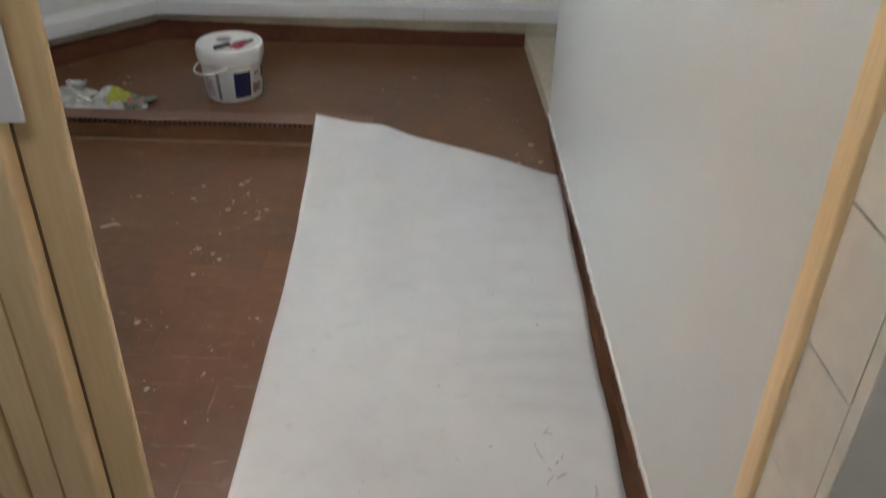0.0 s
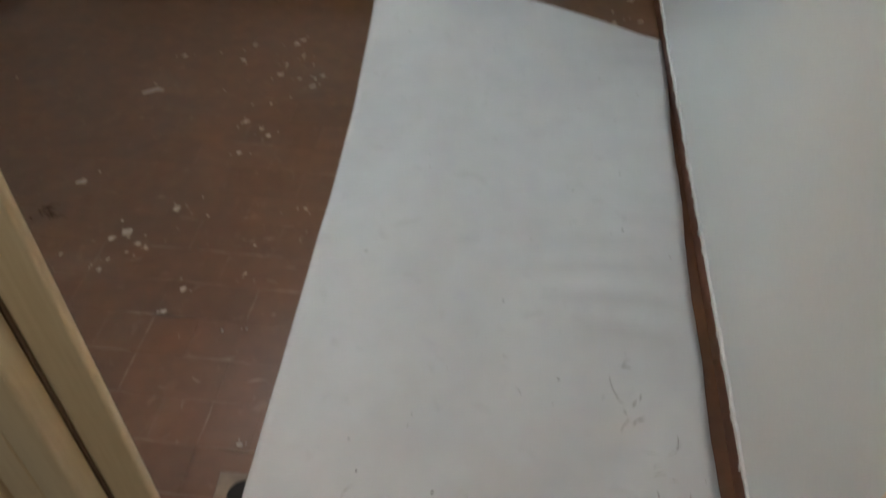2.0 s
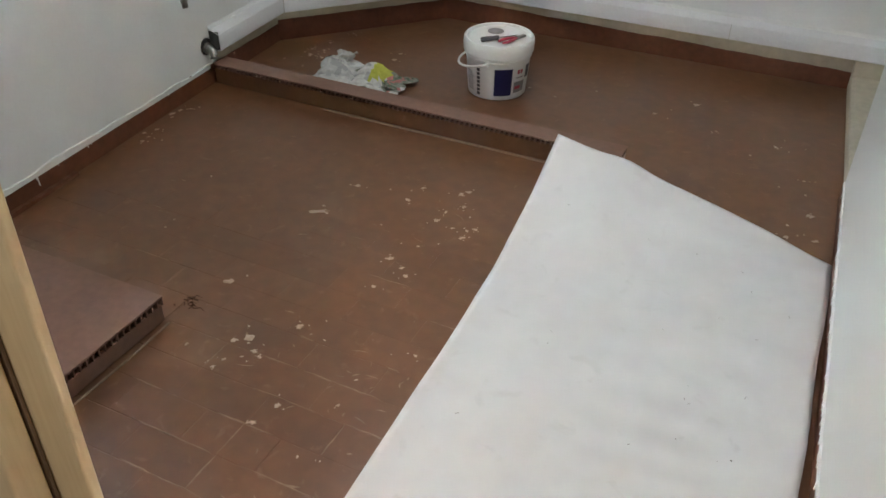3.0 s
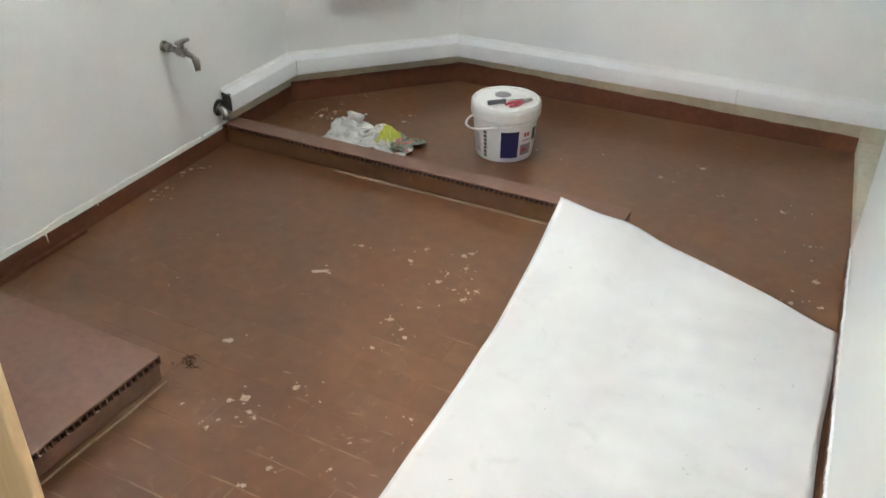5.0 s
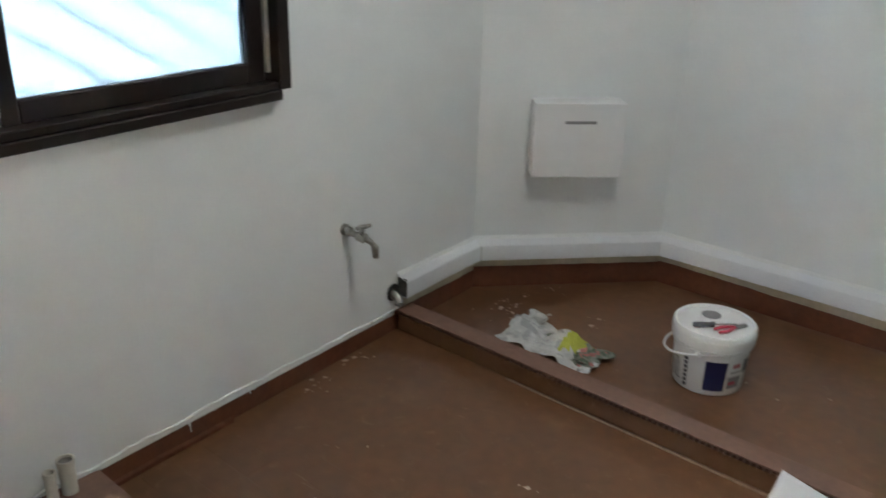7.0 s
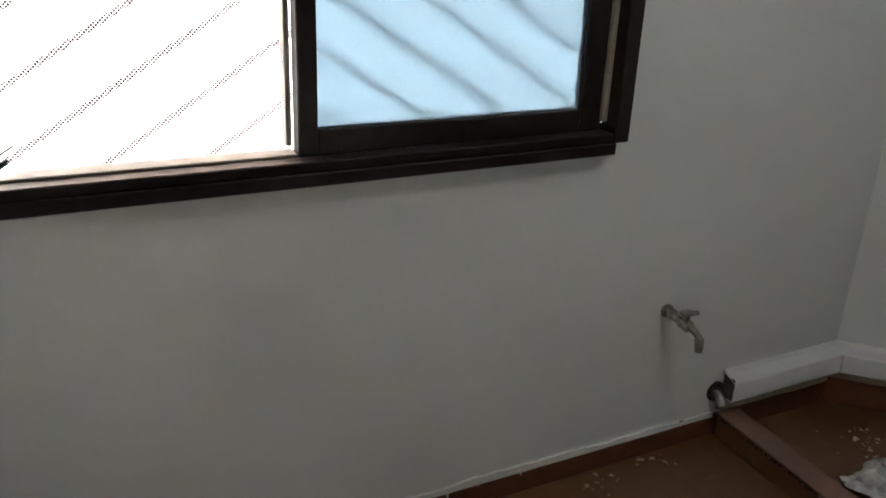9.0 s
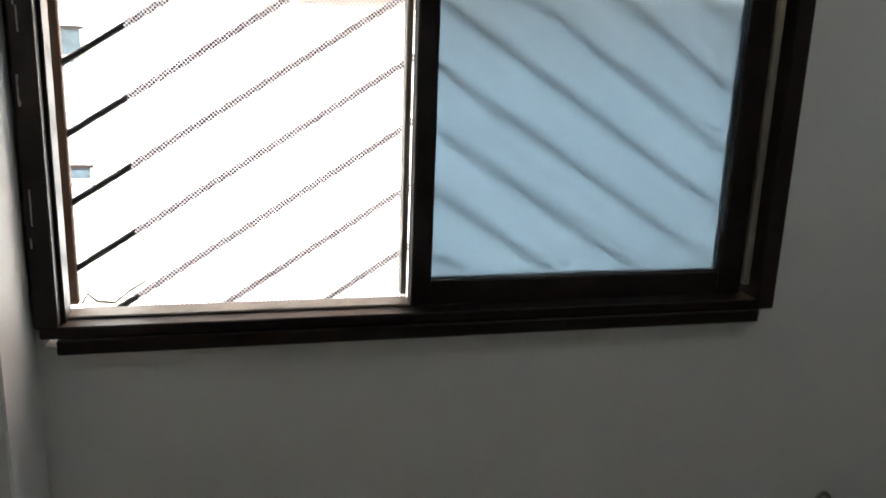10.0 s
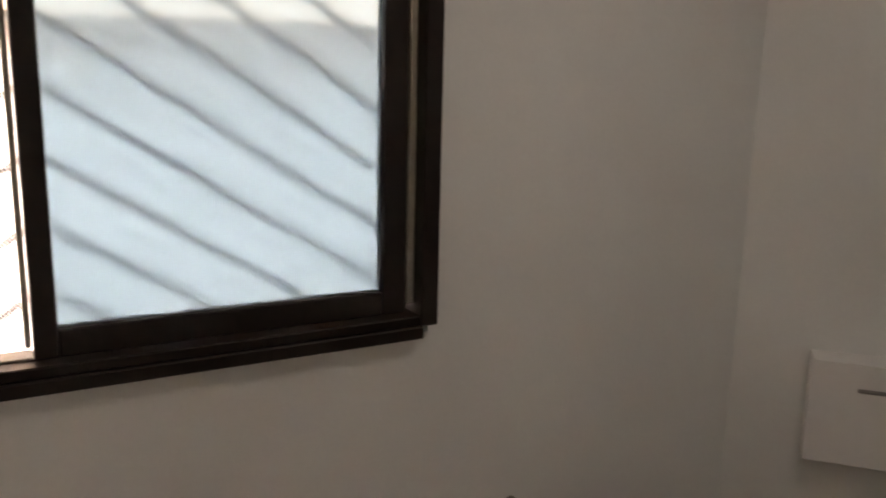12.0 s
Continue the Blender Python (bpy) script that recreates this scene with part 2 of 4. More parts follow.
def grid(nx, ny, place):
    """A sheet of nx by ny cells; place(u, v) gives each corner."""
    bm = bmesh.new()
    v = [[bm.verts.new(place(i / nx, j / ny)) for j in range(ny + 1)] for i in range(nx + 1)]
    for i in range(nx):
        for j in range(ny):
            bm.faces.new((v[i][j], v[i + 1][j], v[i + 1][j + 1], v[i][j + 1]))
    return bm


def blob(x, y, z, rx, ry, turn, h=0.0015, rnd=random):
    """A flat splash of dried paint with an uneven outline."""
    bm = bmesh.new()
    k = 13
    c, s = math.cos(turn), math.sin(turn)
    lo, hi = [], []
    for i in range(k):
        a = 2 * math.pi * i / k
        r = rnd.uniform(0.35, 1.2)
        px, py = rx * r * math.cos(a), ry * r * math.sin(a)
        lo.append(bm.verts.new((x + c * px - s * py, y + s * px + c * py, z)))
        hi.append(bm.verts.new((x + 0.7 * (c * px - s * py), y + 0.7 * (s * px + c * py), z + h)))
    for i in range(k):
        bm.faces.new((lo[i], lo[(i + 1) % k], hi[(i + 1) % k], hi[i]))
    bm.faces.new(hi)
    return bm


# ---- the plan ----
FL = -0.037          # floor of the wet room; the hall floor is 0
TOP = 2.45
WX = -1.97           # window wall
RX, RX2 = 0.463, 0.519   # right wall, at the door and at its end
NY = 0.190           # door wall, room side
C1, C2 = (WX, 2.845), (-1.36, 3.452)
FAR_R = (1.25, 3.335)
T = 0.15
TW = 0.115            # window wall


def far_y(x):
    return C2[1] + (x - C2[0]) * (FAR_R[1] - C2[1]) / (FAR_R[0] - C2[0])


floor = structure("floor", prism([(WX - T, 0.04), (1.4, 0.04), (1.4, 3.6), (WX - T, 3.6)], -0.15, FL - 0.0007), FLOOR, "brown-red painted floor with worn tile joints")
structure("hall_floor", box(-1.6, 1.4, -3.1, 0.045, -0.15, 0.0), FLOOR, "brown-red painted hall floor and threshold")
structure("ceiling", box(-2.2, 1.5, -3.1, 3.7, TOP, TOP + 0.1), CEILING, "white ceiling")

# window wall with its opening
WY0, WY1, WZ0, WZ1 = 0.203, 1.774, 0.985, 2.02
wall = bmesh.new()
box(WX - TW, WX, NY - 0.2, WY0, -0.15, TOP, bm=wall)
box(WX - TW, WX, WY1, 3.6, -0.15, TOP, bm=wall)
box(WX - TW, WX, WY0, WY1, -0.15, WZ0, bm=wall)
box(WX - TW, WX, WY0, WY1, WZ1, TOP, bm=wall)
structure("wall_west", wall, WALL, "white painted wall with a window")
structure("wall_corner", prism([C1, C2, (C2[0], C2[1] + T), (C2[0] - T, C2[1] + T), (C1[0], C1[1] + T + 0.1)], -0.15, TOP), WALL, "white painted slanting corner wall")
structure("wall_north", prism([C2, FAR_R, (FAR_R[0], FAR_R[1] + T), (C2[0], C2[1] + T)], -0.15, TOP), WALL, "white painted far wall")
structure("wall_east", prism([(RX, 0.035), (RX + 0.12, 0.035), (RX2 + 0.12, 2.385), (RX2, 2.385)], -0.15, TOP), WALL_GLOSS_DIMMED, "white painted wall with a glossy coat")
structure("wall_east_far", box(1.25, 1.35, 2.3, 3.6, -0.15, TOP), WALL, "white painted side wall")
structure("wall_east_return", box(RX2 + 0.121, 1.3, 2.2, 2.36, -0.15, TOP), WALL, "white painted return wall")
structure("wall_south", box(-1.7245, -0.70, 0.06, 0.085, -0.15, TOP), WALL, "white painted door wall")
structure("wall_south_pier", box(WX, -1.725, 0.06, NY, -0.15, TOP, 0.004), WALL, "white painted wall pier beside the window")
structure("door_lintel", box(-0.62, RX - 0.001, 0.0, 0.14, 2.06, TOP), WALL, "white painted wall above the door")
structure("hall_wall_left", prism([(-0.646, -0.012), (-0.80, -0.012), (-1.5, -0.05), (-1.5, -0.098), (-0.646, -0.098)], -0.15, TOP), GROUT, "tiled door reveal")
structure("hall_wall_stub", box(-0.80, -0.642, -0.011, 0.06, -0.15, TOP), WALL, "plain wall end behind the door frame")
structure("hall_wall_right", prism([(0.460, 0.0), (0.62, 0.0), (1.4, -0.09), (1.4, -0.14), (0.460, -0.14)], -0.15, TOP), GROUT, "tiled door reveal")
structure("hall_wall_front_right", box(0.4535, 1.4, -0.165, -0.1405, -0.15, TOP, 0.002), TILE_WHITE, "plain tiled hall wall")
structure("hall_wall_front_left", box(-1.5, -0.6395, -0.125, -0.0985, -0.15, TOP, 0.002), TILE_WHITE, "plain tiled hall wall")
structure("hall_wall_side", box(1.3, 1.4, -3.0, -0.17, -0.15, TOP), WALL, "plain hall wall")
structure("hall_wall_side_left", box(-1.6, -1.5, -3.0, -0.05, -0.15, TOP), WALL, "plain hall wall")
structure("hall_wall_back", box(-1.6, 1.4, -3.1, -3.0, -0.15, TOP), WALL, "plain hall wall")
threshold = structure("threshold", box(0.530, 1.249, 2.39, 3.33, -0.15, 0.03, 0.004), TILE_BEIGE, "beige stone threshold beside the wall")
for k in range(4):
    part("stone_strip", box(0.545 + 0.16 * k, 0.70 + 0.16 * k, 2.40, 3.32, 0.031, 0.036, 0.0015), TILE_BEIGE, threshold)


def strip_along(name, a, b, off, z0, z1, jag, mat, label, step=0.02, seed=1, fall=0.0):
    """A thin band on a wall from a to b with an uneven top edge; off: how far it stands out to the left of a to b."""
    rnd = random.Random(seed)
    a, b = Vector(a), Vector(b)
    way = (b - a).normalized()
    side = Vector((-way.y, way.x)) * off
    k = max(2, int((b - a).length / step))
    bm = bmesh.new()
    rows = []
    drift = 0
    for i in range(k + 1):
        p = a + (b - a) * i / k
        drift = 0.8 * drift + rnd.uniform(-jag, jag)
        q = p + side
        top = z1 + drift - fall * i / k
        rows.append([bm.verts.new(c) for c in ((q.x, q.y, z0), (q.x, q.y, top), (p.x, p.y, top), (p.x, p.y, z0))])
    for r, s in zip(rows, rows[1:]):
        for j in range(3):
            bm.faces.new((r[j], s[j], s[j + 1], r[j + 1]))
    return structure(name, bm, mat, label)


# skirtings: old tile left bare above, red paint below
strip_along("baseboard_west", (WX, C1[1]), (WX, NY), 0.006, FL, 0.045, 0.002, RED, "brown-red painted skirting", seed=3)
strip_along("baseboard_corner", C2, C1, 0.008, FL, 0.060, 0.001, RED, "brown-red painted skirting", seed=4)
strip_along("baseboard_north", (0.529, far_y(0.529)), C2, 0.008, FL, 0.036, 0.0015, RED, "brown-red painted skirting", seed=5, fall=-0.030)
strip_along("mortar_ledge_west", (WX + 0.006, 1.48), (WX + 0.006, 0.985), 0.018, FL, FL + 0.012, 0.0022, RED, "rough painted mortar ledge along the skirting", 0.03, 15)
strip_along("baseboard_east", (RX, 0.05), (RX2, 2.38), 0.0045, FL, 0.026, 0.001, RED, "brown-red painted skirting with ragged edge", seed=6)
strip_along("tile_skirting_corner", C2, C1, 0.005, 0.04, 0.125, 0.0, TILE_BEIGE, "bare beige tile skirting")
strip_along("tile_skirting_north", (0.529, far_y(0.529)), C2, 0.005, 0.022, 0.125, 0.0, TILE_BEIGE, "bare beige tile skirting")
strip_along("tile_skirting_west", C1, (WX, 2.35), 0.005, 0.04, 0.10, 0.002, TILE_BEIGE, "bare beige tile skirting")
strip_along("plaster_edge_west", (WX, 2.30), (WX, NY), 0.0080, 0.034, 0.055, 0.003, PLASTER, "ragged white paint edge above the skirting", 0.012, 7)
strip_along("plaster_edge_east", (RX, 0.05), (RX2, 2.38), 0.0055, 0.022, 0.034, 0.0035, PLASTER, "ragged white paint edge above the skirting", 0.012, 8)


stone = structure("stone_step", box(0.5295, 0.74, 3.331, 3.40, -0.15, 0.128, 0.003), TILE_BEIGE, "beige stone block at the end of the threshold")
part("dark_seam", box(0.532, 0.739, 3.333, 3.345, 0.1285, 0.137), HOLE, stone, "dark seam")


# ---- door frame ----
def moulding(name, x0, x1, y0, y1, z1, parent, bevel=0.006, lean=0.013, mat=WOOD):
    bm = box(x0, x1, y0, y1, 0.0, z1, bevel, 3)
    for v in bm.verts:
        v.co.x += lean * v.co.z
    return part(name, bm, mat, parent, smooth=True)


door_frame = thing("door_frame", -0.52, 0.03, 0, "light wooden door frame with stepped mouldings, beside tiles", "door frame")
door_frame.matrix_world = Matrix()
moulding("inner_board", -0.740, -0.451, 0.047, 0.063, 2.06, door_frame, 0.005)
# dark backing that paints the shadow lines between the boards
moulding("seam_back", -0.740, -0.505, 0.040, 0.046, 2.06, door_frame, 0.001, mat=WOOD_GAP_SHADE)
moulding("stop_board", -0.552, -0.503, -0.004, 0.0372, 2.06, door_frame, 0.006)
moulding("flat_board", -0.600, -0.5560, 0.001, 0.0395, 2.06, door_frame, 0.004)
moulding("outer_board", -0.640, -0.6050, -0.006, 0.0395, 2.06, door_frame, 0.006)
moulding("right_trim", 0.449, 0.475, -0.017, 0.030, 2.06, door_frame, 0.006, -0.008)
plate = box(-0.545, -0.464, -0.011, -0.0045, 1.09, 1.32, 0.003, 2)
for v in plate.verts:
    v.co.x += 0.013 * v.co.z
part("strike_plate", plate, PLASTIC, door_frame, "white painted strike plate")
part("head_board", box(-0.60, 0.476, 0.002, 0.06, 2.03, 2.062, 0.006, 2), WOOD, door_frame)

# ---- window ----
window = tagged(new("window_1"), "dark brown sliding window with frosted sash, half open", "", "", "structure")
FX = WX + 0.043
part("frame_sill", box(WX - 0.07, FX, WY0 + 0.03, 1.742, 0.983, 1.013, 0.003), DARK, window)
part("frame_bottom", box(WX - 0.07, FX - 0.008, WY0, WY1, 1.0135, 1.037, 0.003), DARK, window)
# pale colour here paints the sunlight lying on the track
part("bottom_track", box(WX - 0.065, WX - 0.012, WY0 + 0.037, 0.926, 1.0375, 1.043, 0.002), PALE_ALU, window, "pale track, sunlight put into its colour")
part("frame_stile", box(WX - 0.07, FX, WY0 - 0.006, WY0 + 0.036, 1.0375, WZ1, 0.003), DARK, window)
part("frame_bead", box(WX - 0.045, WX + 0.012, WY0 + 0.0365, WY0 + 0.044, 1.0375, WZ1 - 0.045, 0.002), DARK, window)
part("frame_stile", box(WX - 0.07, FX, 1.734, WY1 + 0.004, 1.0135, WZ1, 0.003), DARK, window)
part("frame_head", box(WX - 0.07, FX, WY0, WY1, WZ1 - 0.04, WZ1, 0.003), DARK, window)
# pale strip painting the daylight caught between sash and frame
part("groove_strip", box(WX - 0.06, WX + 0.004, 1.717, 1.7332, 1.062, WZ1 - 0.045, 0.002), PALE_ALU, window, "pale groove strip, light in the gap put into its colour")
sash = part("sash", box(WX - 0.045, WX - 0.005, 0.927, 0.971, 1.038, WZ1 - 0.042, 0.003), DARK, window)
part("bottom_rail", box(WX - 0.045, WX - 0.005, 0.9715, 1.656, 1.0385, 1.094, 0.003), DARK, sash)
part("right_stile", box(WX - 0.045, WX - 0.005, 1.6565, 1.7165, 1.0385, WZ1 - 0.042, 0.003), DARK, sash)
part("top_rail", box(WX - 0.045, WX - 0.005, 0.9715, 1.656, WZ1 - 0.09, WZ1 - 0.042, 0.003), DARK, sash)
pane = part("pane", box(WX - 0.028, WX - 0.023, 0.970, 1.658, 1.092, WZ1 - 0.088), FROST, sash, "frosted glass")
latch = bmesh.new()
box(WX - 0.006, WX + 0.010, 0.964, 0.978, 1.715, 1.745, 0.003, bm=latch)
box(WX + 0.006, WX + 0.016, 0.970, 0.992, 1.722, 1.732, 0.003, bm=latch)
part("latch", latch, DARK, sash)
part("back_sash_stile", box(WX - 0.085, WX - 0.05, 0.913, 0.926, 1.050, WZ1 - 0.042, 0.002), PALE_ALU, window, "pale edge of the other sash")

smear = random.Random(21)
for k in range(7):
    z0 = 1.06 + smear.uniform(0, 0.82)
    rough_edge = grid(2, 9, lambda u, v: (FX + 0.0006, WY0 + 0.001 + 0.004 * (k % 3) + u * (0.002 + 0.005 * abs(noise.noise((v * 4, k * 3.1, 1)))), z0 + v * (0.02 + 0.012 * k)))
    part("paint_smear", rough_edge, GROUT, window, "pale paint smear")

# ---- grille and perforated panel outside ----
GX = WX - 0.135
grille = thing("window_grille", GX, 1.0, 1.05, "brown iron window grille with slanting dark bars", "window grille")
grille.matrix_world = Matrix()
part("grille_post", box(GX - 0.012, GX + 0.012, WY0 + 0.004, 0.248, 1.03, WZ1, 0.003), IRON, grille)
part("grille_post", box(GX - 0.012, GX + 0.012, 2.06, 2.09, 1.03, WZ1, 0.003), IRON, grille)
part("grille_rail", box(GX - 0.012, GX + 0.012, 0.2485, 2.0595, 0.990, 1.018, 0.003), IRON, grille)
AP, SL = 0.958, 0.640
for k in range(-4, 14):
    apex = 1.561 + 0.1385 * k
    for y_end in (0.240, 2.07):
        span = abs(AP - y_end)
        z_end = apex - SL * span
        a, b = [y_end, z_end], [AP, apex]
        if b[1] < 1.07 or a[1] > WZ1 - 0.03:
            continue
        if a[1] < 1.016:
            f = (1.016 - a[1]) / (b[1] - a[1])
            a = [a[0] + f * (b[0] - a[0]), 1.016]
        if b[1] > WZ1 - 0.02:
            f = (WZ1 - 0.02 - a[1]) / (b[1] - a[1])
            b = [a[0] + f * (b[0] - a[0]), WZ1 - 0.02]
        part("bar", tube([(GX, a[0], a[1]), (GX, b[0], b[1])], 0.0073, 8), BAR, grille)
PX = GX + 0.045
panel = part("perforated_panel", grid(2, 2, lambda u, v: (PX, 0.370 + u * 1.66, 1.018 + v * (0.654 + 0.030 * u))), PERF)
sol = panel.modifiers.new("thickness", "SOLIDIFY")
sol.thickness = 0.0012
tagged(panel, "white perforated sheet standing behind the window bars", "panel")
cable = part("tie_cord", tube([(PX + 0.015, 0.262, 1.048), (PX + 0.015, 0.275, 1.068), (PX + 0.015, 0.292, 1.052), (PX + 0.015, 0.325, 1.048), (PX + 0.012, 0.355, 1.072), (PX + 0.01, 0.385, 1.090)], 0.003, 6), PVC, smooth=True)
tagged(cable, "thin pale cord lying on the window grille", "cord")

# ---- outside ----
structure("ground", box(-400, 400, -400, 400, -9.2, -9.0), GROUND, "grey street far below")
FAX = -9.0
house = thing("apartment_building", FAX, 0, -9, "white apartment building with dark windows and tan tiled front", "building")
house.matrix_world = Matrix()
part("wall", box(FAX - 6, FAX, -14, -0.12, -9, 12), FACADE, house)
tiled = part("tiled_wall", box(FAX - 6, FAX + 0.05, -0.118, 14, 1.66, 12), FACADE_TAN, house, "tan tiles")
part("lower_wall", box(FAX - 6, FAX + 0.04, -0.118, 14, -9, 1.658), FACADE, house)
part("ledge", box(FAX, FAX + 0.12, -14, -0.62, -0.62, -0.53, 0.02, 2), FACADE_BEIGE, house)
part("ledge", box(FAX, FAX + 0.3, -14, -0.62, -0.95, -0.86, 0.02, 2), FACADE, house)
part("parapet", box(FAX + 0.002, FAX + 0.32, -14, -0.62, -2.2, -0.952, 0.02), FACADE_BEIGE, house)
part("balcony_slab", box(FAX, FAX + 0.25, -14, -0.13, 1.83, 2.3, 0.10, 4), FACADE_BEIGE, house)
part("tile_ledge", box(FAX + 0.051, FAX + 0.22, 1.2, 3.6, 1.93, 2.05, 0.02, 2), FACADE_BEIGE, house)
for k in range(60):
    part("tile_joint", box(FAX + 0.0502, FAX + 0.053, -0.1 + 0.13 * k, -0.092 + 0.13 * k, 1.665, 4.0), FACADE_BEIGE, tiled)
for k in range(6):
    part("tile_joint", box(FAX + 0.0502, FAX + 0.0528, -0.1, 7.8, 1.74 + 0.36 * k, 1.748 + 0.36 * k), FACADE_BEIGE, tiled)

for z in (0.062, 0.158):
    part("wall_cable", box(FAX + 0.0405, FAX + 0.05, -0.117, 9.0, z, z + 0.006), PRINT_GREY, house, "thin grey cable")


def far_window(y0, y1, z0, z1, bars):
    w = part("window", box(FAX + 0.001, FAX + 0.03, y0, y1, z0, z1), FACADE_GLASS, house, "dark glass")
    part("frame", box(FAX + 0.03, FAX + 0.06, y0, y1, z0, z0 + 0.04), PALE_ALU, w)
    part("frame", box(FAX + 0.03, FAX + 0.06, y0, y1, z1 - 0.03, z1), DARK, w)
    for k in range(bars + 1):
        y = y0 + (y1 - y0 - 0.03) * k / bars
        part("mullion", box(FAX + 0.031, FAX + 0.062, y, y + 0.03, z0 + 0.041, z1 - 0.031), PALE_ALU, w)


far_window(-2.2, -0.81, 1.235, 1.545, 4)
far_window(-2.2, -0.80, 0.06, 0.236, 4)
far_window(-2.2, -0.81, 3.2, 3.9, 4)
far_window(-5.6, -4.2, 1.235, 1.545, 4)
far_window(-5.6, -4.2, 0.06, 0.236, 4)

# ---- white sheet on the floor ----
def end_y(u):
    return 2.085 - 0.14 * u + 0.03 * math.sin(math.pi * u)


def sheet_place(u, v):
    y = -0.022 + v * (end_y(u) + 0.022) - 0.024 * math.sin(math.pi * u ** 0.6) * (1 - v) ** 10
    left = -0.472 + 0.035 * min(1, v / 0.6) + 0.045 * max(0, v - 0.8) ** 1.3 / 0.123 * 0.6
    left += 0.013 * (1 - v) ** 24
    door = min(max((y - 0.11) / 0.11, 0), 1)
    right = 0.437 + 0.046 * max(0, y - 0.5) ** 1.1 + 0.024 * (1 - door * door * (3 - 2 * door)) + 0.0025 * math.sin(23 * v)
    x = left + u * (right - left)
    s = min(max((y - 0.06) / 0.20, 0), 1)
    z = 0.003 + (FL + 0.001) * s * s * (3 - 2 * s)
    side = min(max((u - 0.30) / 0.35, 0), 1)
    z += 0.0018 * side * (1 + math.sin(2 * math.pi * (y / 0.118 + 0.9 * noise.noise((x * 2, y * 2, 7))))) * min(1, v * 5)
    z += 0.016 * math.exp(-((u - 0.27) / 0.085) ** 2) * min(1, v * 1.6)
    z += (0.0042 * noise.noise((x * 1.3, y * 8, 0)) + 0.0012 * noise.noise((x * 5, y * 5, 4))) * min(1, v * 6) + 0.0040
    w = min(max((y - (end_y(u) - 0.55)) / 0.55, 0), 1)
    z += 0.19 * (1 - u) ** 1.05 * w ** 1.8
    return (x, y, z)


sheet = part("vinyl_sheet", grid(48, 190, sheet_place), SHEET, smooth=True)
so = sheet.modifiers.new("thickness", "SOLIDIFY")
so.thickness, so.offset = 0.0012, 1
tagged(sheet, "white vinyl banner sheet laid on the floor, scuffed", "floor sheet")


def eyelet(x, y, z):
    part("eyelet", lathe([(0.0065, 0), (0.0065, 0.003), (0.009, 0.0042), (0.013, 0.003), (0.0135, 0.0)], 20), STEEL, sheet, "metal eyelet", True).location = (x, y, z)
    part("eyelet_hole", lathe([(0.0066, 0.0), (0.0066, 0.0012)], 16, True), HOLE, sheet, "dark eyelet hole").location = (x, y, z)


eyelet(-0.434, 0.001, 0.0082)
eyelet(0.430, -0.004, 0.0082)


# ---- hollow clay slabs ----
def hollow_slab(name, along, depth, height, cells, cell_h, label, rows=1, mat=SLAB, bed_mat=SLAB):
    """A slab whose front (at y = 0, running along x) shows open cells under a thin top."""
    ob = thing(name, 0, 0, 0, label, "slab")
    top, rib = 0.004, 0.0022
    bed = height - top - rows * (cell_h + 0.004)
    part("top", box(0, along, 0, depth, height - top, height, 0.0012, 1), mat, ob)
    part("bed", box(0.003, along - 0.003, 0.006, depth, 0, bed, 0.002), bed_mat, ob, "painted mortar bed")
    # block closing the cells, its dark colour standing in for their inner shade
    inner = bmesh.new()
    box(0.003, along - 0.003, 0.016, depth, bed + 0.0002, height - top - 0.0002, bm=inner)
    part("core", inner, CELL_SHADE_MORTAR, ob)
    ribs = bmesh.new()
    w = along / cells
    for r in range(rows):
        zb = bed + r * (cell_h + 0.004)
        box(0.001, along - 0.001, 0.0008, 0.0158, zb + cell_h + 0.0002, zb + cell_h + 0.0038, bm=ribs)
    for i in range(cells + 1):
        x = min(max(i * w, 0.003), along - 0.003)
        box(x - rib, x + rib, 0.0005, 0.0156, bed + 0.0003, height - top - 0.0003, bm=ribs)
    part("cell_ribs", ribs, mat, ob)
    return ob


slab = hollow_slab("hollow_slab", 0.757, 0.775, 0.085, 36, 0.022, "brown-painted hollow clay slab with open cells along its edge")
part("mortar_foot", tube([(0.02, -0.012, 0.001), (0.2, -0.016, 0.002), (0.42, -0.013, 0.001), (0.6, -0.017, 0.002), (0.75, -0.012, 0.001)], 0.0035, 6), JOINT, slab, "pale mortar line", True)
slab.matrix_world = pose(-1.228, 0.207, FL, 0, 0, 86.3)
kerb = hollow_slab("low_kerb", 1.755, 0.086, 0.090, 88, 0.014, "low brown-painted kerb of hollow clay pieces", bed_mat=FLOOR)
kerb.matrix_world = pose(-1.961, 2.312, FL, 0, 0, -3.3)

part("mortar_ridge", tube([(0.55, -0.004, 0.0005), (0.9, -0.007, 0.001), (1.2, -0.005, 0.001), (1.52, -0.008, 0.0005)], 0.0045, 6), JOINT, kerb, "pale mortar ridge", True)

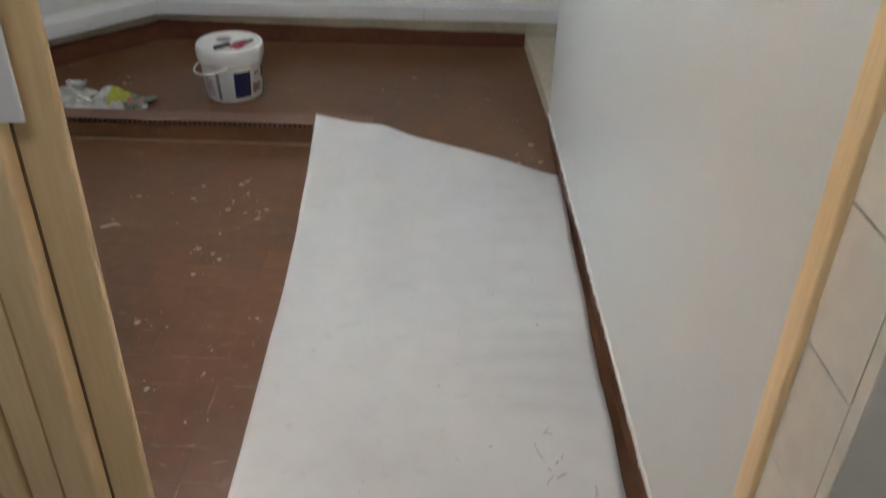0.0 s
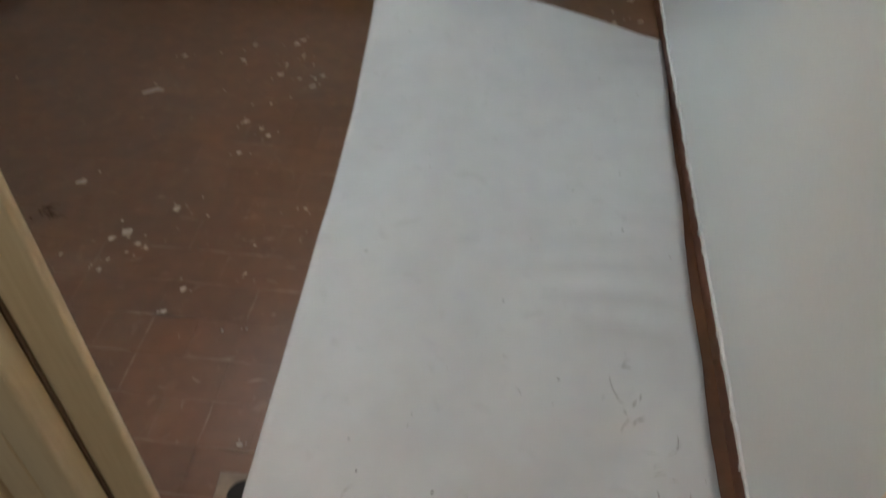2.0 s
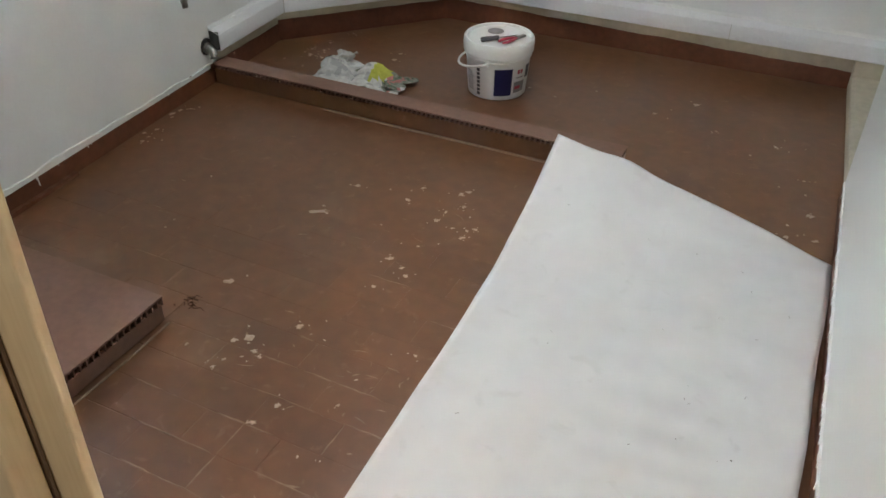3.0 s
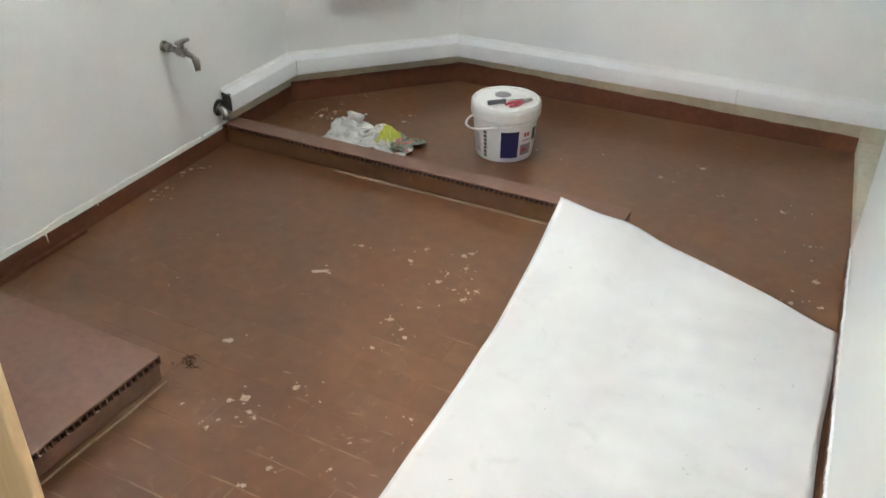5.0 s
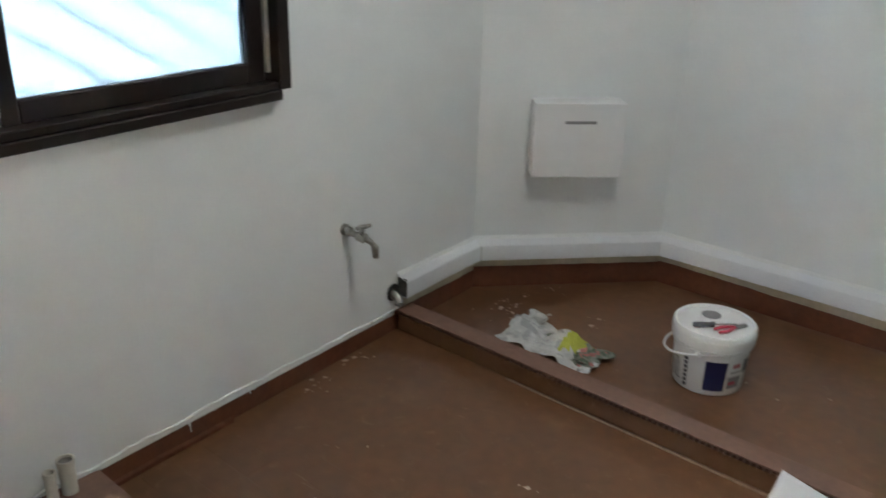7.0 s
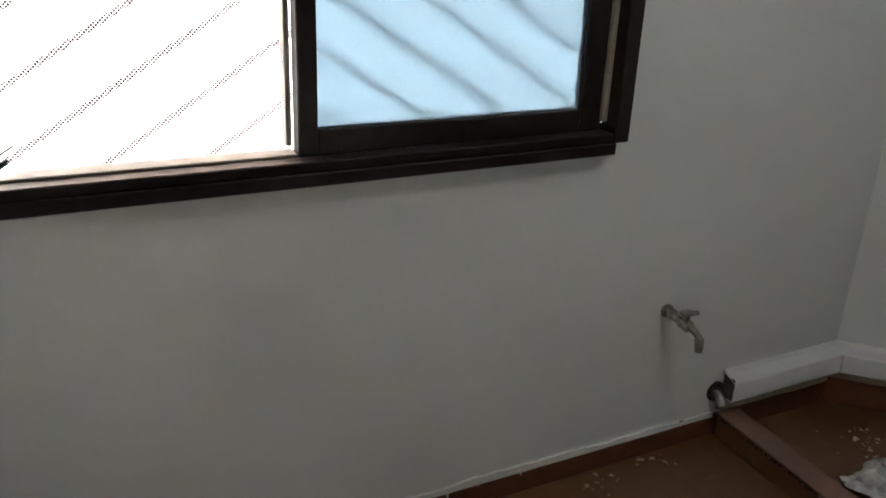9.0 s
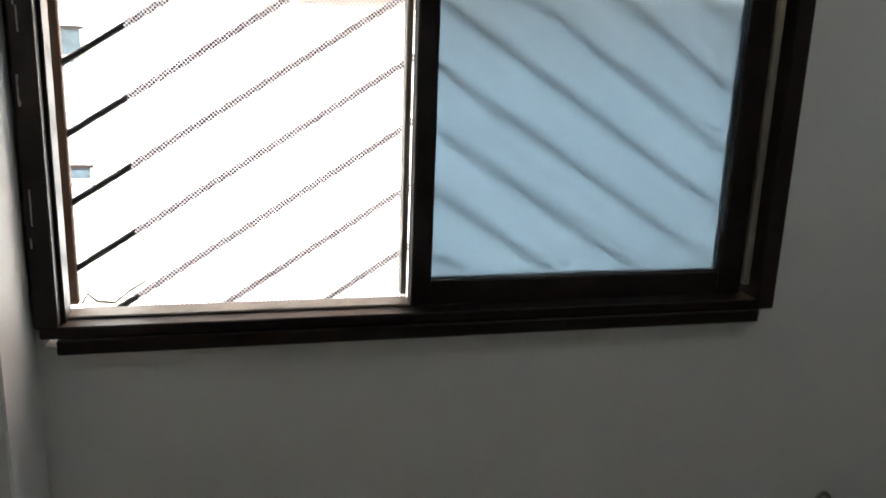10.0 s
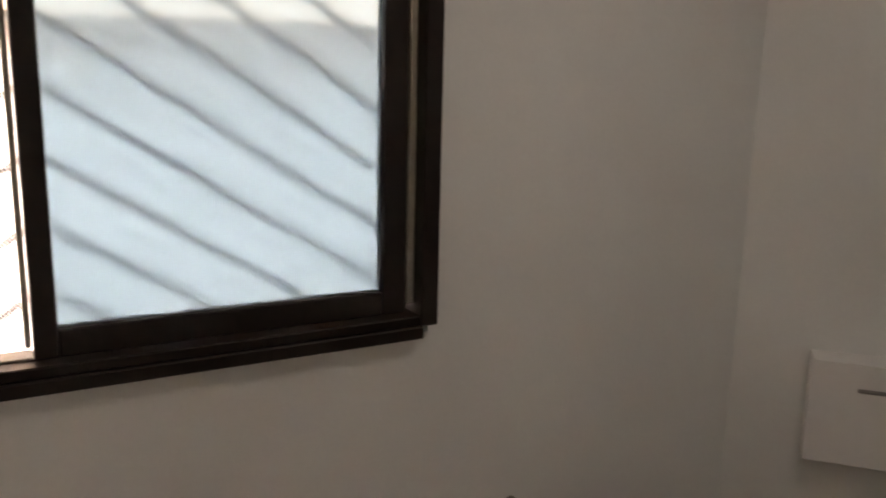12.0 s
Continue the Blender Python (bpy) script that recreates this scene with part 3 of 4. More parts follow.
# ---- cable trunking ----
def trunking(a, b, label, cap_a=0.0, cap_b=0.0, joint=None):
    a, b = Vector(a), Vector(b)
    d = (b - a).length
    ang = math.degrees(math.atan2(b.y - a.y, b.x - a.x))
    ob = thing("pipe_trunking", a.x, a.y, 0.107, label, "trunking", "trunking round the room", ang)
    prof = [(0, 0), (0.0505, 0), (0.052, 0.0015), (0.052, 0.066), (0.0505, 0.0685), (0.047, 0.070), (0.006, 0.085)]
    bead = [(0.011, 0.0805), (0.009, 0.084), (0.005, 0.088), (0.0015, 0.096), (-0.001, 0.098)]
    n = max(2, int(d / 0.04))

    def run(section, wob_size):
        bm = bmesh.new()
        rows = []
        for i in range(n + 1):
            t = i / n
            row = []
            for px, pz in section:
                lo = -cap_a * px
                hi = d + cap_b * px
                wob = wob_size * noise.noise((a.x * 3 + t * d * 7, pz * 20, 3)) if px > 0 else 0
                row.append(bm.verts.new((lo + (hi - lo) * t, -px - wob, pz + wob)))
            rows.append(row)
        for r, s in zip(rows, rows[1:]):
            for j in range(len(section) - 1):
                bm.faces.new((r[j], s[j], s[j + 1], r[j + 1]))
        return bm

    part("cover", run(prof, 0.0012), TRUNK, ob, smooth=True)
    if joint:
        part("cover_joint", box(joint, joint + 0.0022, -0.0545, -0.050, 0.002, 0.068), GROUT, ob, "thin cover joint")
    part("filler_bead", run(bead, 0.002), PLASTER, ob, "rough white filler", True)
    return ob


# along x with the wall behind (+y of the run): runs go left to right as seen from the room
trunking((WX, 2.325), C1, "white painted trunking with an open end beside the tap", 0, -0.41)
trunking(C1, C2, "white painted trunking across the slanting corner", -0.41, -0.45, 0.024)
trunking(C2, FAR_R, "white painted trunking along the far wall", -0.40, 0, 1.37)


# ---- bucket with tools ----
BX, BY = -0.850, 2.749
bucket = thing("plastic_bucket", BX, BY, FL, "white plastic bucket with closed lid and navy label on floor", "bucket")
R0, R1, BH = 0.121, 0.135, 0.190


def side_r(z):
    return R0 + (R1 - R0) * z / BH


part("body", lathe([(0.0, 0.004), (R0 - 0.012, 0.004), (R0 - 0.008, 0.0), (R0 - 0.002, 0.001), (R0, 0.006), (side_r(0.12), 0.12), (side_r(0.16), 0.16), (R1 + 0.004, 0.165), (R1 + 0.005, 0.172), (R1 + 0.001, 0.177), (R1, BH)], 56), PLASTIC, bucket, smooth=True)
lid = part("lid", lathe([(R1 + 0.004, 0.183), (R1 + 0.010, 0.184), (R1 + 0.011, 0.212), (R1 + 0.009, 0.231), (R1 + 0.004, 0.238), (R1 - 0.004, 0.238), (R1 - 0.009, 0.229), (R1 - 0.03, 0.226), (0.0, 0.226)], 56), PLASTIC, bucket, smooth=True)
cap = part("round_mark", lathe([(0.034, 0.2263), (0.034, 0.2275), (0.031, 0.2285), (0.0, 0.2278)], 32), PRINT_GREY, lid, "grey round cap", True)
cap.location = (-0.035, 0.058, 0)


def label_patch(name, a0, a1, z0, z1, mat, parent, proud=0.0012, label=""):
    """A printed patch that follows the bucket's side, from angle a0 to a1 in degrees."""
    def at(u, v):
        z = z0 + v * (z1 - z0)
        r = side_r(z) + proud
        a = radians(a0 + u * (a1 - a0))
        return (r * math.cos(a), r * math.sin(a), z)
    return part(name, grid(max(2, int(abs(a1 - a0) / 4)), 2, at), mat, parent, label, True)


# angles: -90 faces the door
label = label_patch("navy_label", -77, -44, 0.022, 0.140, NAVY, bucket, 0.0012, "navy blue label")
label_patch("grey_label", -39, -14, 0.030, 0.078, PRINT_GREY, bucket, 0.0012, "grey printed label")
label_patch("red_bar", -37, -24, 0.046, 0.060, PINK, bucket, 0.0022, "red bar")
label_patch("dark_patch", -12, 2, 0.085, 0.140, PRINT, bucket, 0.0012)
for k in range(2):
    label_patch("red_sign", -33 + 7 * k, -28 + 7 * k, 0.112, 0.130, PINK, bucket)
label_patch("print_line", -36, -16, 0.094, 0.098, PRINT_GREY, bucket)
for k in range(7):
    label_patch("print_letter", -112, -105, 0.016 + 0.0175 * k, 0.029 + 0.0175 * k, PRINT, bucket)
for k in range(9):
    label_patch("print_line", -142, -119 - (k % 3) * 2, 0.030 + 0.0095 * k, 0.0335 + 0.0095 * k, PRINT, bucket)
# the bail hangs down round one side
handle_pts = []
for k in range(25):
    t = k / 24
    a = radians(-250 + t * 160)
    r = R1 + 0.007 + 0.022 * math.sin(math.pi * t)
    handle_pts.append((r * math.cos(a), r * math.sin(a), 0.160 - 0.040 * math.sin(math.pi * t)))
part("handle", tube(handle_pts, 0.0048, 8), PLASTIC, bucket, "white plastic bail", True)
for a in (-250, -90):
    boss = part("handle_boss", lathe([(0.011, -0.004), (0.011, 0.006), (0.008, 0.009), (0.0, 0.009)], 16), PLASTIC, bucket, "", True)
    boss.matrix_local = Matrix.Translation(((R1 - 0.001) * math.cos(radians(a)), (R1 - 0.001) * math.sin(radians(a)), 0.160)) @ Euler((0, radians(90), radians(a))).to_matrix().to_4x4()

LIDZ = FL + 0.2265
knife = thing("screwdriver", BX + 0.005, BY - 0.03, LIDZ, "grey screwdriver lying on the bucket lid", "screwdriver", "", 42)
part("handle", tube([(-0.075, 0, 0.010), (-0.072, 0, 0.010), (-0.05, 0, 0.010), (-0.02, 0, 0.010), (0.0, 0, 0.010), (0.004, 0, 0.010)], [0.006, 0.010, 0.010, 0.0085, 0.010, 0.006], 10), PRINT, knife, "dark grey handle", True)
part("shaft", tube([(0.004, 0, 0.010), (0.085, 0, 0.009)], 0.003, 8), STEEL, knife, "steel shaft", True)
pliers = thing("pliers", BX + 0.062, BY - 0.012, LIDZ, "small pliers with red handles lying on the bucket lid", "pliers", "", 60)
part("jaws", box(0.02, 0.066, -0.008, 0.008, 0.002, 0.012, 0.003, 2), STEEL, pliers, "dark steel jaws")
part("pivot", lathe([(0.0, 0.016), (0.006, 0.015), (0.007, 0.001), (0.0, 0.0)], 16), STEEL, pliers).location = (0.02, 0, 0)
for s in (-1, 1):
    part("grip", tube([(0.018, 0.003 * s, 0.008), (-0.01, 0.012 * s, 0.008), (-0.04, 0.017 * s, 0.008), (-0.065, 0.012 * s, 0.008)], [0.004, 0.006, 0.0065, 0.005], 8), PINK, pliers, "red plastic grip", True)

# ---- crumpled newspaper ----
def paper_bm(w, d, hgt, seed, nx=34, ny=18):
    def at(u, v):
        x, y = (u - 0.5) * w, (v - 0.5) * d
        edge = min(1, 7 * min(u, 1 - u, v, 1 - v) + 0.15)
        ridge = abs(noise.noise((u * 2.3 + seed, v * 1.7, seed))) * 1.3 + 0.16 * abs(noise.noise((u * 7 + seed, v * 6, 2))) + 0.25 * max(0, 1 - abs(v - 0.55) * 3)
        z = 0.004 + hgt * ridge * (0.45 + 0.55 * edge)
        x += 0.05 * noise.noise((u * 4, v * 4, seed + 5)) + 0.02 * noise.noise((u * 11, v * 9, seed + 7))
        y += 0.04 * noise.noise((u * 4, v * 4, seed + 9)) + 0.016 * noise.noise((u * 10, v * 9, seed + 3))
        return (x, y, z)
    return grid(nx, ny, at)


paper = thing("crumpled_newspaper", -1.395, 2.585, FL, "crumpled white newspaper with a yellow-green printed advert, on the floor", "newspaper", "", -4)
bm = paper_bm(0.42, 0.20, 0.075, 3.1)
bm.faces.ensure_lookup_table()
for f in bm.faces:
    c = f.calc_center_median()
    if 0.045 < c.x < 0.108 and c.y > -0.04 + 0.4 * (c.x - 0.045):
        f.material_index = 1
    elif c.x > 0.112 and c.y > -0.06:
        f.material_index = 3 if noise.noise((c.x * 40, c.y * 40, 2)) > 0.22 else 2 if noise.noise((c.x * 30, c.y * 22, 8)) > -0.25 else 0
    elif abs(c.y - 0.055 - 0.5 * (c.x + 0.02)) < 0.008 and -0.06 < c.x < 0.04:
        f.material_index = 2
    elif c.y < 0.06 and -0.16 < c.x < 0.03 and abs((c.y * 60) % 1 - 0.5) < 0.14:
        f.material_index = 4
part("crumpled_sheet", bm, [PAPER, PAPER_YELLOW, PAPER_GREEN, PAPER_PINK, PAPER_GREY], paper)
flap = part("folded_flap", paper_bm(0.12, 0.07, 0.06, 7.7, 10, 8), PAPER, paper)
flap.matrix_local = pose(-0.15, 0.06, 0.035, 18, -14, 20)

# ---- tap, drain outlet, pipe stub ----
tap = thing("garden_tap", WX, 2.035, 0.470, "weathered metal tap on the white wall", "tap")
part("rosette", tube([(0.0, 0, 0), (0.008, 0, 0)], 0.021, 18), BRASS, tap, "", True)
part("body", tube([(0.006, 0, 0), (0.018, 0.001, -0.001), (0.020, 0.001, -0.002), (0.030, 0.002, -0.004), (0.032, 0.002, -0.005), (0.052, 0.008, -0.011), (0.056, 0.010, -0.012), (0.084, 0.020, -0.021), (0.088, 0.022, -0.023), (0.104, 0.030, -0.034)], [0.013, 0.013, 0.018, 0.018, 0.012, 0.012, 0.019, 0.019, 0.012, 0.010], 12), BRASS, tap, "", True)
part("spout", tube([(0.103, 0.029, -0.033), (0.110, 0.034, -0.044), (0.112, 0.035, -0.050), (0.114, 0.036, -0.056), (0.116, 0.037, -0.088)], [0.010, 0.011, 0.015, 0.014, 0.012], 12), BRASS, tap, "hose spout", True)
part("stem", tube([(0.068, 0.014, 0.000), (0.071, 0.016, 0.016), (0.071, 0.016, 0.020)], [0.013, 0.011, 0.008], 10), BRASS, tap, "", True)
part("lever", tube([(0.050, 0.006, 0.012), (0.062, 0.012, 0.017), (0.084, 0.022, 0.025), (0.100, 0.029, 0.032)], [0.006, 0.010, 0.009, 0.006], 8), BRASS, tap, "small lever", True)

outlet = thing("waste_pipe_outlet", WX, 2.312, 0.125, "metal waste pipe elbow sticking out of a dark wall hole", "pipe")
part("hole", tube([(0.0, -0.012, 0.004), (0.0032, -0.012, 0.004)], 0.036, 11), HOLE, outlet, "dark ragged hole")
part("elbow", tube([(0.002, -0.012, -0.002), (0.020, -0.013, -0.003), (0.034, -0.016, -0.010), (0.040, -0.018, -0.024), (0.040, -0.018, -0.036)], [0.017, 0.017, 0.017, 0.018, 0.0185], 14), STEEL, outlet, "", True)
part("collar", tube([(0.0036, -0.012, -0.002), (0.009, -0.012, -0.002)], 0.024, 16), BRASS, outlet, "", True)
# flat plate across the open end; its dark grey is the shade inside
fill = thing("trunking_inside", WX, 2.328, 0.107, "dark plate painting the shade in the trunking's open end", "trunking")
part("dark_end", box(0.002, 0.047, 0.0, 0.004, 0.003, 0.078), TRUNK_SHADE, fill)

stub = thing("pipe_stub", -1.925, 0.912, 0.048, "short pale plastic pipe stub standing on the slab", "pipe")
part("pipe", lathe([(0.021, 0.0), (0.021, 0.088), (0.024, 0.089), (0.024, 0.105), (0.020, 0.105), (0.018, 0.09), (0.018, 0.02)], 24), PVC, stub, "", True)
part("side_pipe", lathe([(0.015, 0.0), (0.015, 0.070), (0.017, 0.072), (0.017, 0.086), (0.013, 0.086), (0.012, 0.03)], 18), PVC, stub, "thinner side pipe", True).location = (-0.004, -0.046, 0)
part("plug", lathe([(0.0, 0.098), (0.0178, 0.098), (0.0178, 0.085), (0.0, 0.085)], 20), STEEL, stub, "dark plug", True)

# ---- wall box in the corner ----
ang = 42.0
wallbox = thing("wall_box", -1.607, 3.05, 0.503, "white box fixed on the slanting corner wall", "wall box", "", ang)
part("case", box(-0.188, 0.188, 0.006, 0.125, 0.0, 0.306, 0.003, 2), PLASTIC, wallbox)
part("cover", box(-0.190, 0.190, 0.0, 0.0055, -0.002, 0.308, 0.002, 2), PLASTIC, wallbox, "flat white cover")
part("slot", box(-0.065, 0.065, -0.004, 0.0, 0.224, 0.236, 0.002), PRINT_GREY, wallbox, "grey slot handle")

# ---- floor drain by the door ----
drain = thing("drain_cover", -0.463, 0.285, FL, "square beige drain tile with a round dark opening", "drain")
part("plate", box(-0.058, 0.058, -0.062, 0.048, -0.006, 0.0012, 0.001), DRAIN, drain)
part("rim", lathe([(0.033, 0.0012), (0.033, 0.0018), (0.037, 0.002), (0.041, 0.0012)], 28), DRAIN, drain, "", True)
part("opening", lathe([(0.0, 0.0013), (0.0328, 0.0013), (0.0328, 0.0016), (0.0, 0.0016)], 28), HOLE, drain, "dark drain opening")
part("rubble_edge", tube([(-0.065, -0.068, 0.004), (-0.045, -0.066, 0.005), (-0.025, -0.067, 0.004), (-0.010, -0.068, 0.002)], 0.006, 7), CELL_SHADE_MORTAR, drain, "rough mortar edge", True)

# ---- dried paint and scuffs ----
rnd = random.Random(11)
FZ = FL + 0.0006
spots = [(-1.946, 2.00, 0.016), (-1.936, 2.04, 0.011), (-1.943, 1.825, 0.012), (-1.919, 1.867, 0.012), (-1.123, 1.176, 0.017), (-0.935, 0.984, 0.019), (-0.965, 0.965, 0.011), (-0.894, 0.948, 0.012),
         (-0.868, 0.933, 0.008), (-0.948, 0.890, 0.007), (-0.959, 0.855, 0.009), (-1.024, 1.805, 0.013), (-1.071, 1.606, 0.024), (-0.81, 1.881, 0.010), (-0.676, 1.892, 0.015), (-0.658, 1.916, 0.013),
         (-0.693, 1.712, 0.012), (-0.829, 1.789, 0.015), (-0.581, 1.652, 0.012), (-0.742, 1.463, 0.015), (-0.69, 1.433, 0.009), (-0.663, 1.401, 0.010), (-0.727, 1.319, 0.009), (-0.833, 1.079, 0.013),
         (-0.734, 0.804, 0.011), (-0.761, 0.732, 0.011), (0.43, 2.228, 0.018), (0.455, 2.08, 0.014), (-0.50, 0.395, 0.008), (-1.375, 2.921, 0.014)]
splash = bmesh.new()
for x, y, r in spots:
    merge(splash, blob(x, y, FZ, r * (1.9 if r > 0.02 else 1.0), r * (0.5 if r > 0.02 else 0.8), 0.5, rnd=rnd))
    for i in range(2):
        merge(splash, blob(x + rnd.gauss(0, 1.8 * r), y + rnd.gauss(0, 1.3 * r), FZ, r * 0.3, r * 0.22, rnd.uniform(0, 3), rnd=rnd))
# clusters: along the window wall, round the middle, beyond the kerb
for cx, cy, sx, sy, count, lo, hi in ((-1.90, 1.95, 0.02, 0.12, 4, 0.005, 0.014), (-0.68, 1.70, 0.10, 0.14, 12, 0.003, 0.009), (-0.92, 0.93, 0.06, 0.03, 4, 0.002, 0.007), (-0.56, 1.0, 0.05, 0.40, 9, 0.002, 0.007),
                                      (-1.72, 2.78, 0.06, 0.10, 12, 0.005, 0.014), (-0.2, 2.75, 0.4, 0.2, 7, 0.004, 0.012), (0.36, 2.4, 0.06, 0.18, 12, 0.004, 0.014), (-1.25, 3.0, 0.3, 0.12, 5, 0.006, 0.014),
                                      (0.08, -0.12, 0.30, 0.06, 12, 0.002, 0.006), (-1.2, 1.3, 0.45, 0.45, 9, 0.002, 0.006), (-0.72, 1.12, 0.10, 0.06, 3, 0.003, 0.008)):
    for k in range(count):
        x, y = rnd.gauss(cx, sx), rnd.gauss(cy, sy)
        if not (WX + 0.02 < x < RX - 0.02) or (2.22 < y < 2.36) or (x < -1.16 and y < 0.98):
            continue
        r = 1.25 * (lo + (hi - lo) * rnd.random() ** 2.2)
        z = 0.0006 if y < 0.04 else FZ
        merge(splash, blob(x, y, z, r, r * rnd.uniform(0.3, 0.95), rnd.uniform(0, 3.1), rnd=rnd))
        if r > 0.008:
            for i in range(3):
                merge(splash, blob(x + rnd.gauss(0, 2 * r), y + rnd.gauss(0, 1.5 * r), z, r * 0.3, r * 0.2, 0.4, rnd=rnd))
tagged(part("paint_splashes", splash, SPLASH), "dried pale paint splashes on the brown floor", "paint splash", "", "stuff")

drips = bmesh.new()
for k in range(12):
    y = rnd.uniform(0.95, 2.2) if k > 3 else 1.32 + rnd.uniform(0, 0.12)
    h = rnd.uniform(0.004, 0.02) if k > 3 else rnd.uniform(0.015, 0.05)
    box(WX + 0.0055, WX + 0.0085, y, y + rnd.uniform(0.002, 0.004), 0.044 - h, 0.046, bm=drips)
for k in range(60):
    y = rnd.uniform(0.06, 2.3)
    h = rnd.uniform(0.003, 0.016)
    box(RX + 0.0238 * (y - 0.035) - 0.0075, RX + 0.0238 * (y - 0.035) - 0.0040, y, y + rnd.uniform(0.002, 0.005), 0.028 - h, 0.030, bm=drips)
tagged(part("paint_drips", drips, PLASTER), "white paint drips on the brown skirting", "paint drips", "", "stuff")

for x, y, w, h, turn in ((-0.089, 0.195, 0.011, 0.026, 3), (-0.001, 0.190, 0.011, 0.022, -4), (-0.089, 0.010, 0.012, 0.016, 10), (0.000, 0.025, 0.010, 0.022, 0)):
    z = sheet_place((x + 0.46) / 0.905, (y + 0.022) / 2.08)[2] + 0.0016
    m = part("tape_residue", box(-w / 2, w / 2, -h / 2, h / 2, 0, 0.0006), SCUFF, sheet, "grey tape residue")
    m.matrix_local = pose(x, y, z, 0, 0, turn)
scuffs = bmesh.new()
for k in range(46):
    u = rnd.random() ** 0.6
    v = rnd.random() ** 1.5 * 0.95
    p = Vector(sheet_place(u, v))
    L, wd, turn = rnd.uniform(0.003, 0.012), rnd.uniform(0.0005, 0.0014), rnd.uniform(0, 3.14)
    q = Vector(sheet_place(min(u + 0.01, 1), v))
    merge(scuffs, box(-L / 2, L / 2, -wd, wd, 0, 0.0004), Matrix.Translation((p.x, p.y, p.z + 0.0016)) @ pose(0, 0, 0, 0, 0, math.degrees(turn)))
def scuff_arc(cx, cy, rx, ry, a0, span, wd):
    last = None
    for i in range(9):
        a = a0 + span * i / 8
        x0, y0 = cx + rx * math.cos(a), cy + ry * math.sin(a)
        hz = sheet_place(min(max((x0 + 0.46) / 0.905, 0), 1), min(max((y0 + 0.022) / 2.08, 0), 1))[2] + 0.0017
        w0 = wd * math.sin(math.pi * (i + 0.5) / 9) * rnd.uniform(0.5, 1.3)
        out = [scuffs.verts.new((x0 - w0 * math.cos(a), y0 - w0 * math.sin(a), hz)), scuffs.verts.new((x0 + w0 * math.cos(a), y0 + w0 * math.sin(a), hz))]
        if last:
            scuffs.faces.new((last[0], last[1], out[1], out[0]))
        last = out


# worn rings and rubbed strokes, thickest near the door and along the wall side
for cx, cy, rx, ry in ((-0.178, 0.055, 0.068, 0.036), (0.115, 0.175, 0.045, 0.022), (0.315, 0.46, 0.055, 0.045), (0.34, 0.34, 0.04, 0.05), (0.28, 0.58, 0.03, 0.05), (-0.02, 0.08, 0.03, 0.04)):
    for k in range(7):
        scuff_arc(cx + rnd.gauss(0, 0.006), cy + rnd.gauss(0, 0.006), rx * rnd.uniform(0.85, 1.1), ry * rnd.uniform(0.8, 1.15), rnd.uniform(0, 6.28), rnd.uniform(0.3, 1.0), rnd.uniform(0.0006, 0.0022))
for k in range(14):
    r = rnd.uniform(0.012, 0.04)
    scuff_arc(rnd.uniform(-0.25, 0.36), 0.03 + 0.75 * rnd.random() ** 1.4, r, 0.8 * r, rnd.uniform(0, 6.28), rnd.uniform(0.5, 1.5), rnd.uniform(0.0004, 0.0012))
tagged(part("scuffing", scuffs, SCUFF, sheet), "", "", "", "stuff")

specks = bmesh.new()
for x, y in ((0.33, 0.235), (0.285, 0.66), (0.14, 0.585), (-0.03, 0.11), (-0.105, 0.31), (-0.255, 0.345), (0.02, 0.80), (0.31, 1.05)):
    z = sheet_place((x + 0.46) / 0.905, (y + 0.022) / 2.08)[2] + 0.0014
    merge(specks, blob(x, y, z, 0.004, 0.0028, rnd.uniform(0, 3), 0.0008, rnd=rnd))
tagged(part("dark_specks", specks, INK, sheet, "dark specks"), "", "", "", "stuff")

# ---- tiles ----
tile_me = {}


def tile_mesh(w, d, h, mat, key):
    if key not in tile_me:
        tile_me[key] = mesh_of(box(0, w, 0, d, 0, h, 0.0009), "tile", mat)
    return tile_me[key]


GAP = 0.0018
rowp, colp = 0.107, 0.214
TILT = math.radians(-3.9)
ox, oy = -0.775, 0.722     # a corner of the tile pattern, which lies askew to the walls


def on_floor(a, b):
    return ox + a * math.cos(TILT) - b * math.sin(TILT), oy + a * math.sin(TILT) + b * math.cos(TILT)


for row in range(-8, 9):
    for col in range(-8, 8):
        a0, b0 = (col + 0.5 * (row % 2)) * colp, row * rowp
        corners = [on_floor(a0 + i * colp, b0 + j * rowp) for i in (0, 1) for j in (0, 1)]
        xs, ys = [c[0] for c in corners], [c[1] for c in corners]
        if min(xs) < WX + 0.03 or max(xs) > RX - 0.006 or min(ys) < 0.05 or max(ys) > 1.6 or (max(xs) < -1.24 and max(ys) < 0.9):
            continue
        ob = new("floor_tile", tile_mesh(colp - GAP, rowp - GAP, 0.0035, FLOOR, "f"))
        ob.parent = floor
        ob.matrix_local = pose(*on_floor(a0, b0), FL - 0.0035 + rnd.uniform(-0.0004, 0.0001), rnd.uniform(-0.12, 0.12), rnd.uniform(-0.08, 0.08), math.degrees(TILT))

# pale smeared mortar left along the joints, and rubbed marks in the paint
marks = bmesh.new()


